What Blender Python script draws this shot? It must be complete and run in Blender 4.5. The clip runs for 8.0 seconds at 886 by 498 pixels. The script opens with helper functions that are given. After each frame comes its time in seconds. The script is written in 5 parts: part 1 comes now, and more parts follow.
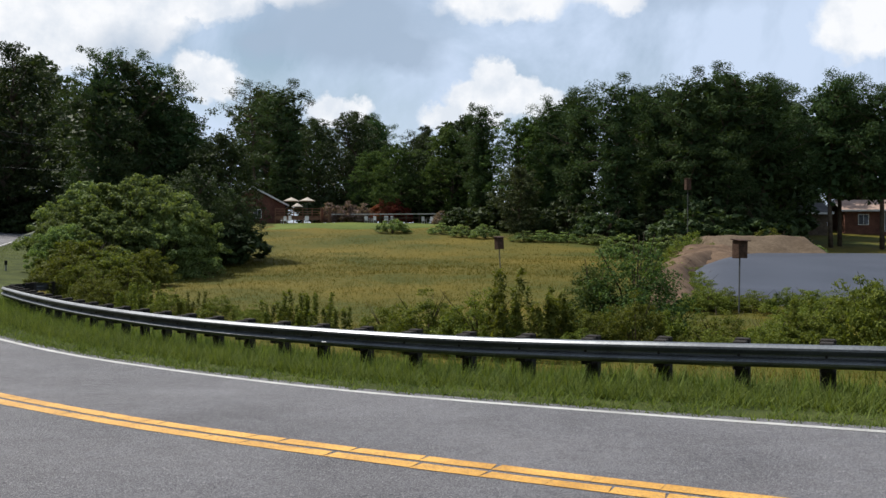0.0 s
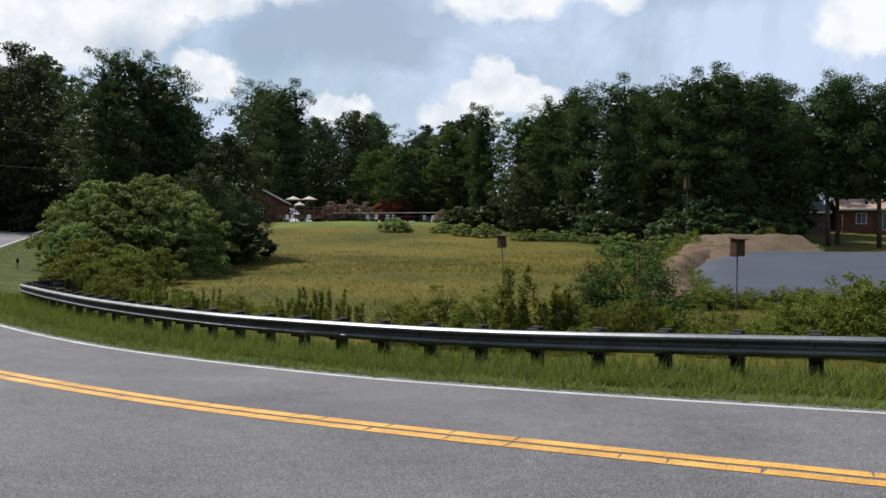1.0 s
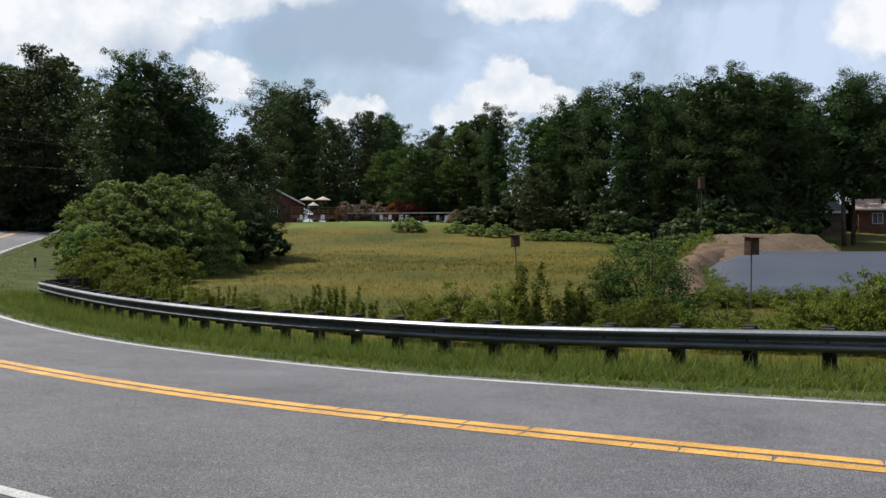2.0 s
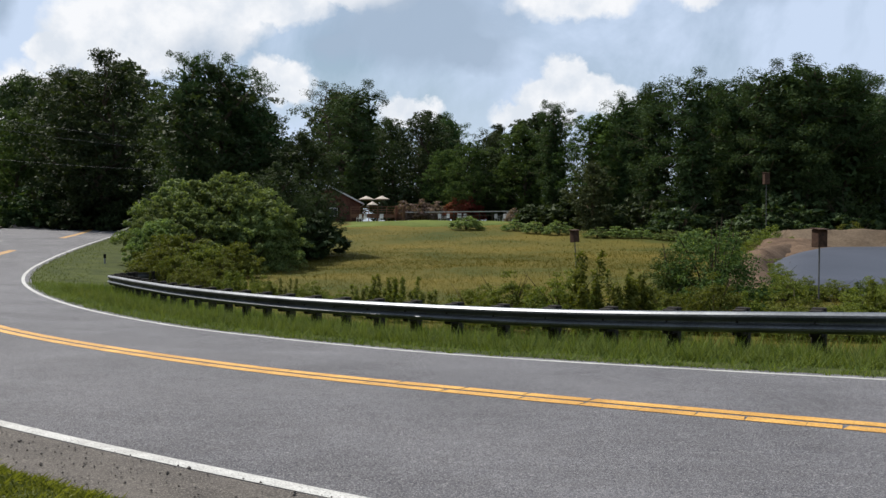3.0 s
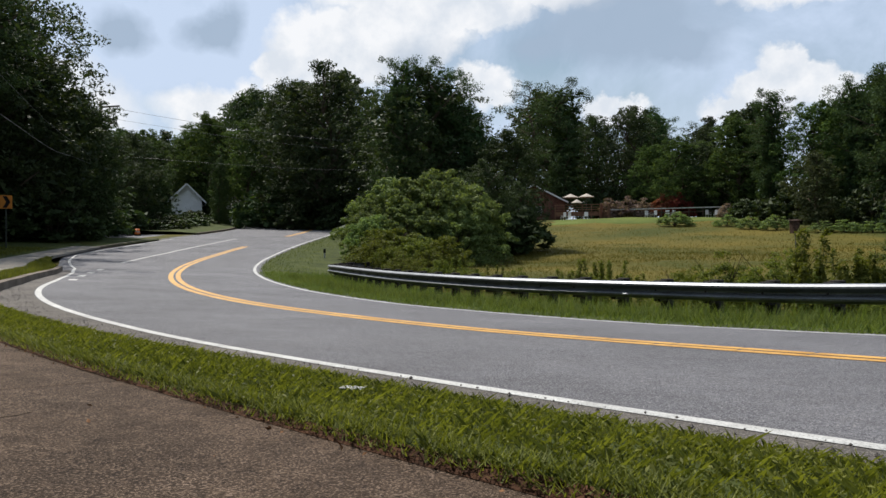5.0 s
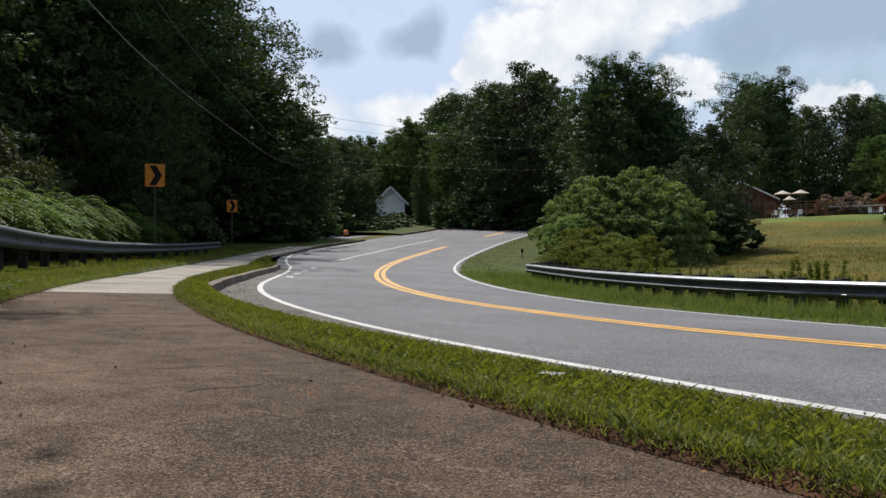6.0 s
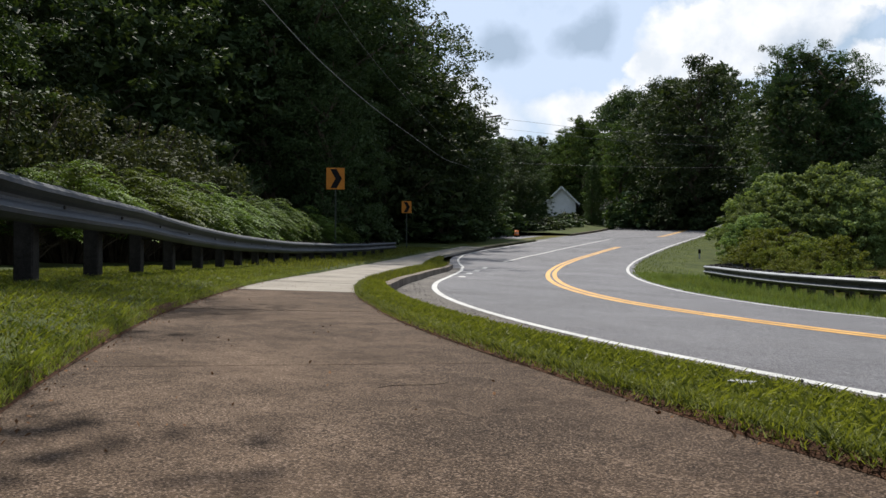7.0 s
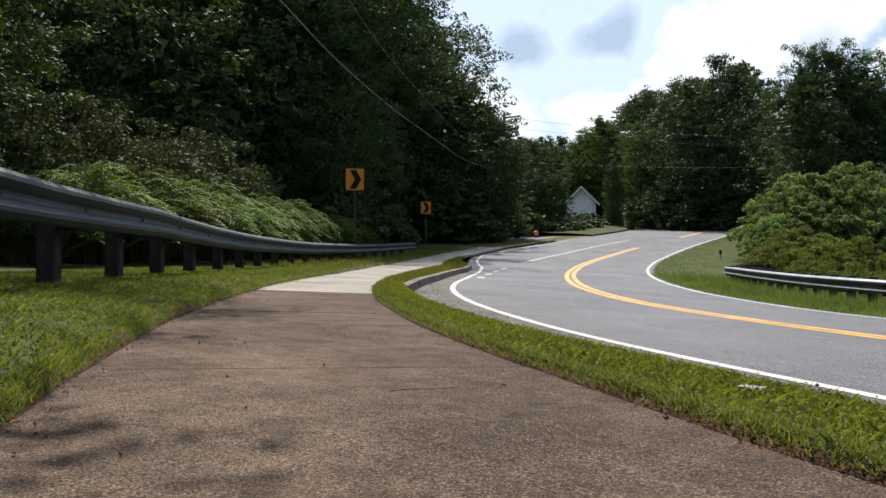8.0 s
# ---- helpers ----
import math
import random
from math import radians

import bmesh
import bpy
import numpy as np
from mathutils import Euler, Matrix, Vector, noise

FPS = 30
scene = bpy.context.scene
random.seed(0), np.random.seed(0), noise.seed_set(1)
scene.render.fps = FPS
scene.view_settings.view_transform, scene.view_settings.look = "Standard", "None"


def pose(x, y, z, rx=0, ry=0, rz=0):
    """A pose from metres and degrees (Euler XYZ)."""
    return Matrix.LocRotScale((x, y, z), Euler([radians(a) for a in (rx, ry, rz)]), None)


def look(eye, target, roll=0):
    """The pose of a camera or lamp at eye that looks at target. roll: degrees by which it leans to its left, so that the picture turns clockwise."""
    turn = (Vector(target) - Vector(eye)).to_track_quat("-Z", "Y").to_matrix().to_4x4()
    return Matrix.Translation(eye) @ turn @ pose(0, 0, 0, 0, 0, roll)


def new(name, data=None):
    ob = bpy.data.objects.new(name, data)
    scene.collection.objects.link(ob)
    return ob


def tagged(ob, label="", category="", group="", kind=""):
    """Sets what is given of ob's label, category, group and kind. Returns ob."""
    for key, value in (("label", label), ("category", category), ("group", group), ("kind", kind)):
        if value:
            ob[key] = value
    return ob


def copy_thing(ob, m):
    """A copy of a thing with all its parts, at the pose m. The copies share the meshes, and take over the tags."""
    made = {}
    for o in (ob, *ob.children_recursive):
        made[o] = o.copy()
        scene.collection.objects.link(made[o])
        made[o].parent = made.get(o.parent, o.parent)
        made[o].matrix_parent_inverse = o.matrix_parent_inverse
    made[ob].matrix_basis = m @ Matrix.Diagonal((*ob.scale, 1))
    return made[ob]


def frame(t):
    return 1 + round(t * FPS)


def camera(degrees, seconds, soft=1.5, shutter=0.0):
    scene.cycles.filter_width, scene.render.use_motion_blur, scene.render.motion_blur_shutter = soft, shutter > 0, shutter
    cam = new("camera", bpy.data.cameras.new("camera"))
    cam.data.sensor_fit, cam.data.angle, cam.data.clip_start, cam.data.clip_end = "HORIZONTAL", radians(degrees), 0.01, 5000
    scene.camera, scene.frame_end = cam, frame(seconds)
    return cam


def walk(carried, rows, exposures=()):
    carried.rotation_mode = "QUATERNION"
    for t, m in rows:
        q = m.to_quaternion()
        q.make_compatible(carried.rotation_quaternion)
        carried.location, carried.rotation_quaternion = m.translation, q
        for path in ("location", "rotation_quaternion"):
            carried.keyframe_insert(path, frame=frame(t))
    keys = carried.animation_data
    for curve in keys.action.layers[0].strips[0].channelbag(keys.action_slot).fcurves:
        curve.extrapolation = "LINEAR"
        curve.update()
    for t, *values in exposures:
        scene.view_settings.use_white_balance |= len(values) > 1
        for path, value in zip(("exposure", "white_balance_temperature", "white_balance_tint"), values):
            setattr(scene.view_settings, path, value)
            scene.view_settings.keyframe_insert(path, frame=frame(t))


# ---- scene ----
cam = camera(54.82, 8.0)
PATH = [
    (0.0, 0.236, 1.130, 1.204, 89.971, -0.192, -1.291),
    (0.5, 0.074, 0.499, 1.210, 89.845, -0.185, -1.359),
    (1.0, -0.003, 0.345, 1.197, 89.872, -0.224, -1.335),
    (1.5, -0.010, 0.284, 1.182, 89.909, -0.240, -1.311),
    (3.0, -0.027, 0.235, 0.882, 89.943, -0.104, 3.459),
    (3.5, -0.094, 0.245, 0.721, 89.972, -0.110, 5.206),
    (4.0, -0.078, 0.168, 0.590, 89.982, -0.008, 7.933),
    (5.5, -0.030, 0.092, 0.439, 90.112, 0.221, 23.274),
    (6.0, -0.023, 0.048, 0.425, 90.143, 0.204, 30.267),
    (6.5, -0.034, 0.006, 0.426, 90.168, 0.111, 37.089),
    (7.0, -0.040, 0.003, 0.433, 90.177, 0.035, 41.639),
    (7.5, -0.027, -0.005, 0.444, 90.184, -0.012, 42.623),
    (8.0, -0.000, -0.000, 0.450, 90.190, -0.020, 42.960),
]
walk(cam, [(t, pose(*p)) for t, *p in PATH], [(0.0, 0.42), (3.0, 0.38), (5.5, 0.36), (6.5, 0.46), (7.0, 0.52), (7.5, 0.70), (8.0, 0.78)])

# ---------- light ----------
SUN_DIR = Vector((-0.46, 0.38, 0.82)).normalized()
sun = new("sun", bpy.data.lights.new("sun", "SUN"))
sun.data.energy, sun.data.angle, sun.data.color = 5.0, radians(0.6), (1.0, 0.95, 0.87)
sun.matrix_world = look(SUN_DIR * 60, (0, 0, 0))


def link(tree, a, b):
    tree.links.new(a, b)


def node(tree, kind, **values):
    n = tree.nodes.new(kind)
    for key, value in values.items():
        if key in n.inputs:
            n.inputs[key].default_value = value
    return n


def math_node(tree, op, a, b=None, c=None):
    n = tree.nodes.new("ShaderNodeMath")
    n.operation = op
    for i, v in enumerate((a, b, c)):
        if v is None:
            continue
        if hasattr(v, "links"):
            link(tree, v, n.inputs[i])
        else:
            n.inputs[i].default_value = v
    return n.outputs[0]


def ramp(tree, fac, stops):
    n = tree.nodes.new("ShaderNodeValToRGB")
    els = n.color_ramp.elements
    while len(els) < len(stops):
        els.new(0.5)
    for e, (pos, col) in zip(els, stops):
        e.position = pos
        e.color = (*col, 1) if len(col) == 3 else col
    link(tree, fac, n.inputs[0])
    return n.outputs[0]


def mix(tree, fac, a, b, blend="MIX"):
    n = tree.nodes.new("ShaderNodeMix")
    n.data_type, n.blend_type = "RGBA", blend
    for sock, v in ((n.inputs[0], fac), (n.inputs[6], a), (n.inputs[7], b)):
        if hasattr(v, "links"):
            link(tree, v, sock)
        elif isinstance(v, tuple):
            sock.default_value = (*v, 1)
        else:
            sock.default_value = v
    return n.outputs[2]


world = bpy.data.worlds.new("sky")
scene.world = world
world.use_nodes = True
wt = world.node_tree
wt.nodes.clear()
sky = wt.nodes.new("ShaderNodeTexSky")
sky.sky_type, sky.sun_disc = "NISHITA", False
sky.sun_elevation, sky.sun_rotation = math.asin(SUN_DIR.z), math.atan2(SUN_DIR.x, SUN_DIR.y) % (2 * math.pi)
sky.air_density, sky.dust_density = 1.3, 0.5
# clouds: heading (degrees left of +y), height above the horizon (degrees), half width, half height, density
WHITE_CLOUDS = [(-4.5, 11.5, 1.5, 1.4, 1.0), (-3.7, 9.7, 2.1, 1.5, 1.0), (-5.9, 10.1, 2.0, 1.4, 1.0), (-7.9, 9.4, 1.7, 1.0, 0.95), (-1.6, 8.7, 2.2, 0.8, 0.9),
                (5.4, 9.2, 2.0, 1.0, 1.0), (14.2, 10.9, 1.9, 1.4, 1.0), (24.3, 13.2, 4.0, 2.6, 1.0), (19.5, 14.4, 4.2, 2.6, 1.0), (27.6, 11.6, 1.6, 1.1, 1.0),
                (14.8, 16.0, 4.0, 1.7, 0.95), (8.6, 17.0, 3.6, 1.4, 0.95), (-5.4, 16.4, 4.2, 1.5, 0.85), (-12.0, 16.6, 3.0, 1.2, 0.7), (-27.5, 13.5, 2.6, 2.0, 0.9),
                (21.0, 19.5, 8.0, 3.5, 0.9), (44.0, 8.5, 7.0, 3.5, 0.75), (30.0, 9.0, 6.0, 1.8, 0.7)]
GREY_CLOUDS = [(5.3, 14.3, 5.8, 2.5, 1.0), (1.6, 13.2, 3.0, 1.3, 0.9), (10.0, 13.2, 2.8, 1.2, 0.8), (37.4, 13.8, 2.1, 1.6, 0.95), (31.8, 13.9, 2.2, 1.5, 0.95), (19.0, 12.4, 3.4, 1.4, 0.55), (-18.0, 15.5, 6.0, 1.2, 0.4)]
tc = wt.nodes.new("ShaderNodeTexCoord")


def bent_sky(scale, amount, rough):
    """The view direction, pushed about by noise, for ragged cloud edges."""
    wn = node(wt, "ShaderNodeTexNoise", Scale=scale, Detail=10.0, Roughness=rough)
    link(wt, tc.outputs["Generated"], wn.inputs["Vector"])
    off = wt.nodes.new("ShaderNodeVectorMath")
    off.operation = "MULTIPLY_ADD"
    link(wt, wn.outputs["Color"], off.inputs[0])
    off.inputs[1].default_value, off.inputs[2].default_value = (amount,) * 3, (-amount / 2,) * 3
    bent = wt.nodes.new("ShaderNodeVectorMath")
    bent.operation = "ADD"
    link(wt, tc.outputs["Generated"], bent.inputs[0])
    link(wt, off.outputs[0], bent.inputs[1])
    return bent.outputs[0]


def cloud_cover(clouds, vector):
    cover = None
    for az, el, hw, hh, dens in clouds:
        mp = wt.nodes.new("ShaderNodeMapping")
        mp.vector_type = "TEXTURE"
        a, e = radians(az), radians(el)
        mp.inputs["Location"].default_value = (-math.sin(a) * math.cos(e), math.cos(a) * math.cos(e), math.sin(e))
        mp.inputs["Rotation"].default_value = (0, 0, a)
        mp.inputs["Scale"].default_value = (radians(hw), 0.5, radians(hh))
        link(wt, vector, mp.inputs["Vector"])
        ln = wt.nodes.new("ShaderNodeVectorMath")
        ln.operation = "LENGTH"
        link(wt, mp.outputs[0], ln.inputs[0])
        v = math_node(wt, "MULTIPLY", math_node(wt, "SUBTRACT", 1.35, ln.outputs["Value"]), dens)
        cover = v if cover is None else math_node(wt, "MAXIMUM", cover, v)
    return cover


cumulus = ramp(wt, cloud_cover(WHITE_CLOUDS, bent_sky(22.0, 0.055, 0.6)), [(0.16, (0, 0, 0)), (0.42, (1, 1, 1))])
greys = ramp(wt, cloud_cover(GREY_CLOUDS, bent_sky(12.0, 0.075, 0.55)), [(0.12, (0, 0, 0)), (0.75, (0.92, 0.92, 0.92))])
shade_n = node(wt, "ShaderNodeTexNoise", Scale=17.0, Detail=7.0, Roughness=0.6)
link(wt, tc.outputs["Generated"], shade_n.inputs["Vector"])
shade_c = ramp(wt, shade_n.outputs["Fac"], [(0.36, (9.4, 10.1, 11.1)), (0.56, (12.0, 12.2, 12.6))])
veil_n = node(wt, "ShaderNodeTexNoise", Scale=3.4, Detail=7.0, Roughness=0.6, Distortion=0.5)
link(wt, tc.outputs["Generated"], veil_n.inputs["Vector"])
veil = ramp(wt, veil_n.outputs["Fac"], [(0.36, (0.12, 0.12, 0.12)), (0.56, (0.95, 0.95, 0.95))])
base_sky = mix(wt, veil, sky.outputs[0], (7.9, 9.4, 11.9))
bg = wt.nodes.new("ShaderNodeBackground")
bg.inputs["Strength"].default_value = 0.060
link(wt, mix(wt, greys, mix(wt, cumulus, base_sky, shade_c), (4.9, 6.2, 8.0)), bg.inputs["Color"])
wo = wt.nodes.new("ShaderNodeOutputWorld")
link(wt, bg.outputs[0], wo.inputs["Surface"])


# ---------- materials ----------
def surface(name, dark, light, rough=0.8, scale=3.0, fine=60.0, bump=0.3, metal=0.0, speckle=0.0, speckle_col=(0.5, 0.5, 0.48), ao=0.5, span=0.10, stain=0.0):
    """Two scales of mottling, a fine grain as relief, optional specks and old stains."""
    m = bpy.data.materials.new(name)
    m.use_nodes = True
    t = m.node_tree
    p = t.nodes["Principled BSDF"]
    co = t.nodes.new("ShaderNodeTexCoord").outputs["Object"]
    big = node(t, "ShaderNodeTexNoise", Scale=scale, Detail=5.0, Roughness=0.6)
    small = node(t, "ShaderNodeTexNoise", Scale=fine, Detail=4.0, Roughness=0.8)
    for n in (big, small):
        link(t, co, n.inputs["Vector"])
    f = math_node(t, "ADD", math_node(t, "MULTIPLY", big.outputs["Fac"], 1 - ao), math_node(t, "MULTIPLY", small.outputs["Fac"], ao))
    col = ramp(t, f, [(0.5 - span, dark), (0.5 + span, light)])
    if speckle:
        vor = node(t, "ShaderNodeTexNoise", Scale=fine * 2.2, Detail=1.0)
        link(t, co, vor.inputs["Vector"])
        mask = ramp(t, vor.outputs["Fac"], [(0.56, (0, 0, 0)), (0.63, (speckle,) * 3)])
        col = mix(t, mask, col, speckle_col)
    if stain:
        old = node(t, "ShaderNodeTexNoise", Scale=0.8, Detail=9.0, Roughness=0.72, Distortion=0.6)
        blot = node(t, "ShaderNodeTexNoise", Scale=6.0, Detail=6.0, Roughness=0.75)
        for n in (old, blot):
            link(t, co, n.inputs["Vector"])
        for n, lo, hi in ((old, 0.40, 0.60), (blot, 0.36, 0.56)):
            col = mix(t, 1.0, col, ramp(t, n.outputs["Fac"], [(lo, (1 - stain, 1 - stain * 1.04, 1 - stain * 1.08)), (hi, (1, 1, 1))]), "MULTIPLY")
    link(t, col, p.inputs["Base Color"])
    p.inputs["Roughness"].default_value, p.inputs["Metallic"].default_value = rough, metal
    p.inputs["Specular IOR Level"].default_value = 0.12 if rough > 0.7 else 0.4
    bp = node(t, "ShaderNodeBump", Strength=bump, Distance=0.01)
    link(t, small.outputs["Fac"], bp.inputs["Height"])
    link(t, bp.outputs[0], p.inputs["Normal"])
    return m


def foliage(name, dark, light, glow=0.35, rough=0.85, patch=0.35, gloss=0.06):
    """Leaves or blades: each its own tint, some light passing through."""
    m = bpy.data.materials.new(name)
    m.use_nodes = True
    t = m.node_tree
    p = t.nodes["Principled BSDF"]
    out = t.nodes["Material Output"]
    geo = t.nodes.new("ShaderNodeNewGeometry")
    co = t.nodes.new("ShaderNodeTexCoord").outputs["Object"]
    big = node(t, "ShaderNodeTexNoise", Scale=patch, Detail=3.0)
    link(t, co, big.inputs["Vector"])
    f = math_node(t, "ADD", math_node(t, "MULTIPLY", geo.outputs["Random Per Island"], 0.6), math_node(t, "MULTIPLY", big.outputs["Fac"], 0.5))
    col = ramp(t, f, [(0.15, dark), (0.9, light)])
    info = t.nodes.new("ShaderNodeObjectInfo")
    hs = t.nodes.new("ShaderNodeHueSaturation")
    link(t, math_node(t, "ADD", 0.485, math_node(t, "MULTIPLY", info.outputs["Random"], 0.03)), hs.inputs["Hue"])
    link(t, math_node(t, "ADD", 0.75, math_node(t, "MULTIPLY", info.outputs["Random"], 0.5)), hs.inputs["Value"])
    link(t, col, hs.inputs["Color"])
    link(t, hs.outputs[0], p.inputs["Base Color"])
    p.inputs["Roughness"].default_value = rough
    p.inputs["Specular IOR Level"].default_value = gloss
    tr = t.nodes.new("ShaderNodeBsdfTranslucent")
    link(t, mix(t, 1.0, hs.outputs[0], (1.0, 1.0, 0.45), "MULTIPLY"), tr.inputs["Color"])
    ms = t.nodes.new("ShaderNodeMixShader")
    ms.inputs[0].default_value = glow
    link(t, p.outputs[0], ms.inputs[1])
    link(t, tr.outputs[0], ms.inputs[2])
    link(t, ms.outputs[0], out.inputs["Surface"])
    return m


M_ASPHALT = surface("asphalt", (0.040, 0.040, 0.048), (0.160, 0.158, 0.172), 0.78, 0.35, 58, 1.0, ao=0.74, span=0.10, speckle=0.75, speckle_col=(0.32, 0.315, 0.315), stain=0.12)
M_SHOULDER = surface("worn_shoulder", (0.055, 0.05, 0.047), (0.125, 0.112, 0.10), 0.9, 1.2, 50, 0.9, speckle=0.7, speckle_col=(0.22, 0.20, 0.18))
M_WHITE = surface("white_road_paint", (0.34, 0.34, 0.33), (0.54, 0.54, 0.52), 0.7, 2.0, 45, 0.3, speckle=0.7, speckle_col=(0.13, 0.13, 0.125), stain=0.15)
M_YELLOW = surface("yellow_road_paint", (0.36, 0.175, 0.022), (0.60, 0.33, 0.065), 0.7, 2.0, 30, 0.3, speckle=0.6, speckle_col=(0.15, 0.10, 0.05))
M_PATH = surface("aged_pink_concrete", (0.030, 0.0195, 0.0128), (0.130, 0.089, 0.061), 0.92, 0.9, 80, 0.9, ao=0.68, span=0.075, speckle=0.85, speckle_col=(0.28, 0.205, 0.155), stain=0.38)
M_PATH_NEW = surface("pale_concrete", (0.17, 0.152, 0.128), (0.28, 0.255, 0.22), 0.9, 1.0, 70, 0.4)
M_KERB = surface("kerb_concrete", (0.08, 0.064, 0.05), (0.19, 0.16, 0.13), 0.9, 1.5, 50, 0.5)
M_SOIL = surface("red_clay_soil", (0.026, 0.012, 0.006), (0.095, 0.045, 0.025), 0.95, 2.5, 40, 0.9)
M_GROUND = surface("grassy_ground", (0.032, 0.042, 0.005), (0.108, 0.081, 0.011), 0.95, 0.10, 2.2, 0.9, ao=0.3, span=0.12)
M_TURF = surface("green_turf_floor", (0.024, 0.034, 0.008), (0.062, 0.075, 0.018), 0.95, 1.0, 30, 0.9)
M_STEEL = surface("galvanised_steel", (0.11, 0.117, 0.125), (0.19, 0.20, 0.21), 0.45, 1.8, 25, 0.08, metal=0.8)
# weathered galvanised steel of the footpath rail, its shade put into a darker colour
M_STEEL_DARK = surface("weathered_shaded_steel", (0.020, 0.024, 0.030), (0.056, 0.062, 0.073), 0.62, 1.2, 22, 0.12, metal=0.35, speckle=0.35, speckle_col=(0.04, 0.036, 0.032))
M_POST = surface("weathered_dark_post", (0.016, 0.014, 0.013), (0.042, 0.038, 0.034), 0.9, 4, 40, 0.6)
M_BARK = surface("bark", (0.035, 0.026, 0.018), (0.11, 0.085, 0.06), 0.95, 1.5, 14, 1.0)
M_BROAD = foliage("broadleaf_foliage", (0.015, 0.030, 0.011), (0.064, 0.093, 0.033), 0.26, rough=0.65, gloss=0.14)
M_PINE = foliage("pine_needles", (0.021, 0.043, 0.018), (0.072, 0.112, 0.044), 0.24)
M_LEAF = foliage("mid_green_foliage", (0.024, 0.048, 0.015), (0.098, 0.135, 0.044), 0.3)
M_VINE = foliage("vine_foliage", (0.046, 0.082, 0.030), (0.222, 0.285, 0.102), 0.38, patch=0.9, rough=0.7, gloss=0.1)
M_SHRUB = foliage("bright_shrub_foliage", (0.028, 0.058, 0.013), (0.145, 0.195, 0.048), 0.40, patch=1.2, rough=0.65, gloss=0.1)
M_OLIVE = foliage("olive_shrub_foliage", (0.024, 0.037, 0.016), (0.088, 0.104, 0.044), 0.26, rough=0.7, gloss=0.1)
M_WEED = foliage("weed_foliage", (0.044, 0.066, 0.012), (0.175, 0.195, 0.040), 0.38, rough=0.7, gloss=0.1)
M_GRASS = foliage("mown_grass", (0.030, 0.043, 0.008), (0.205, 0.218, 0.040), 0.40, rough=0.6, patch=1.6, gloss=0.12)
M_VERGE = foliage("verge_grass", (0.036, 0.060, 0.014), (0.150, 0.182, 0.050), 0.38, rough=0.8, gloss=0.06)
M_FIELD = foliage("dry_meadow_grass", (0.040, 0.049, 0.006), (0.122, 0.096, 0.014), 0.3, patch=0.13)


# ---------- making meshes ----------
def put(name, verts, faces, mat, parent=None, label="", smooth=False):
    me = bpy.data.meshes.new(name)
    me.from_pydata([tuple(v) for v in verts], [], [tuple(f) for f in faces])
    me.materials.append(mat)
    if smooth:
        me.polygons.foreach_set("use_smooth", [True] * len(me.polygons))
    me.update()
    ob = new(name, me)
    ob.parent = parent
    if label:
        tagged(ob, label)
    return ob


def part(name, bm, mat, parent=None, label="", smooth=False):
    me = bpy.data.meshes.new(name)
    bm.to_mesh(me)
    bm.free()
    me.materials.append(mat)
    if smooth:
        me.polygons.foreach_set("use_smooth", [True] * len(me.polygons))
    ob = new(name, me)
    ob.parent = parent
    if label:
        tagged(ob, label)
    return ob


def box(bm, x, y, z, sx, sy, sz, m=None, bevel=0.0):
    """A box with its centre at x, y, z."""
    r = bmesh.ops.create_cube(bm, size=1.0, matrix=(m or Matrix()) @ Matrix.Translation((x, y, z)) @ Matrix.Diagonal((sx, sy, sz, 1)))
    if bevel:
        edges = list({e for v in r["verts"] for e in v.link_edges})
        bmesh.ops.bevel(bm, geom=edges, offset=bevel, segments=1, affect="EDGES")
    return bm


def boxed(name, mat, parent, x, y, z, sx, sy, sz, bevel=0.0, label="", m=None):
    return part(name, box(bmesh.new(), x, y, z, sx, sy, sz, m, bevel), mat, parent, label)


def tube(verts, faces, pts, radii, sides=8):
    """Adds a tapered tube along pts to the lists."""
    base = len(verts)
    for i, p in enumerate(pts):
        d = (Vector(pts[min(i + 1, len(pts) - 1)]) - Vector(pts[max(i - 1, 0)])).normalized()
        a = d.orthogonal().normalized() if abs(d.z) < 0.98 else Vector((1, 0, 0))
        b = d.cross(a).normalized()
        for k in range(sides):
            w = 2 * math.pi * k / sides
            verts.append(Vector(p) + (a * math.cos(w) + b * math.sin(w)) * radii[i])
    for i in range(len(pts) - 1):
        for k in range(sides):
            q = base + i * sides
            faces.append((q + k, q + (k + 1) % sides, q + sides + (k + 1) % sides, q + sides + k))
    faces.append(tuple(base + k for k in reversed(range(sides))))
    faces.append(tuple(base + (len(pts) - 1) * sides + k for k in range(sides)))


# ---------- the road's line: curvature, height and crossfall along it ----------
KNOT = 100.0 / 15
CURVE = [0.0096, -0.007, -0.0218, -0.0254, -0.0146, -0.0072, -0.0126, -0.0167, -0.0114, -0.0052, -0.001, 0.0024, 0.0057, 0.0091, 0.0125, 0.0158]
RISE = [-0.2053, -0.2687, -0.3916, -0.4253, -0.4209, -0.3906, -0.3012, -0.0897, 0.2319, 0.6651, 1.11, 1.5235, 1.9069, 2.2717, 2.6177, 2.9449]
FALL = [0.0156, 0.0254, 0.0377, 0.0455, 0.0467, 0.0438, 0.0391, 0.0342, 0.0298, 0.0239, 0.0178, 0.0128, 0.009, 0.0061, 0.004, 0.0021]
STEP, S0, S1 = 0.4, -60.0, 130.0
knots = np.arange(16) * KNOT
fs = np.arange(0, S1, STEP)
kern = np.hanning(13) / np.hanning(13).sum()


def eased(a):
    return np.convolve(np.pad(a, 6, "edge"), kern, "valid")


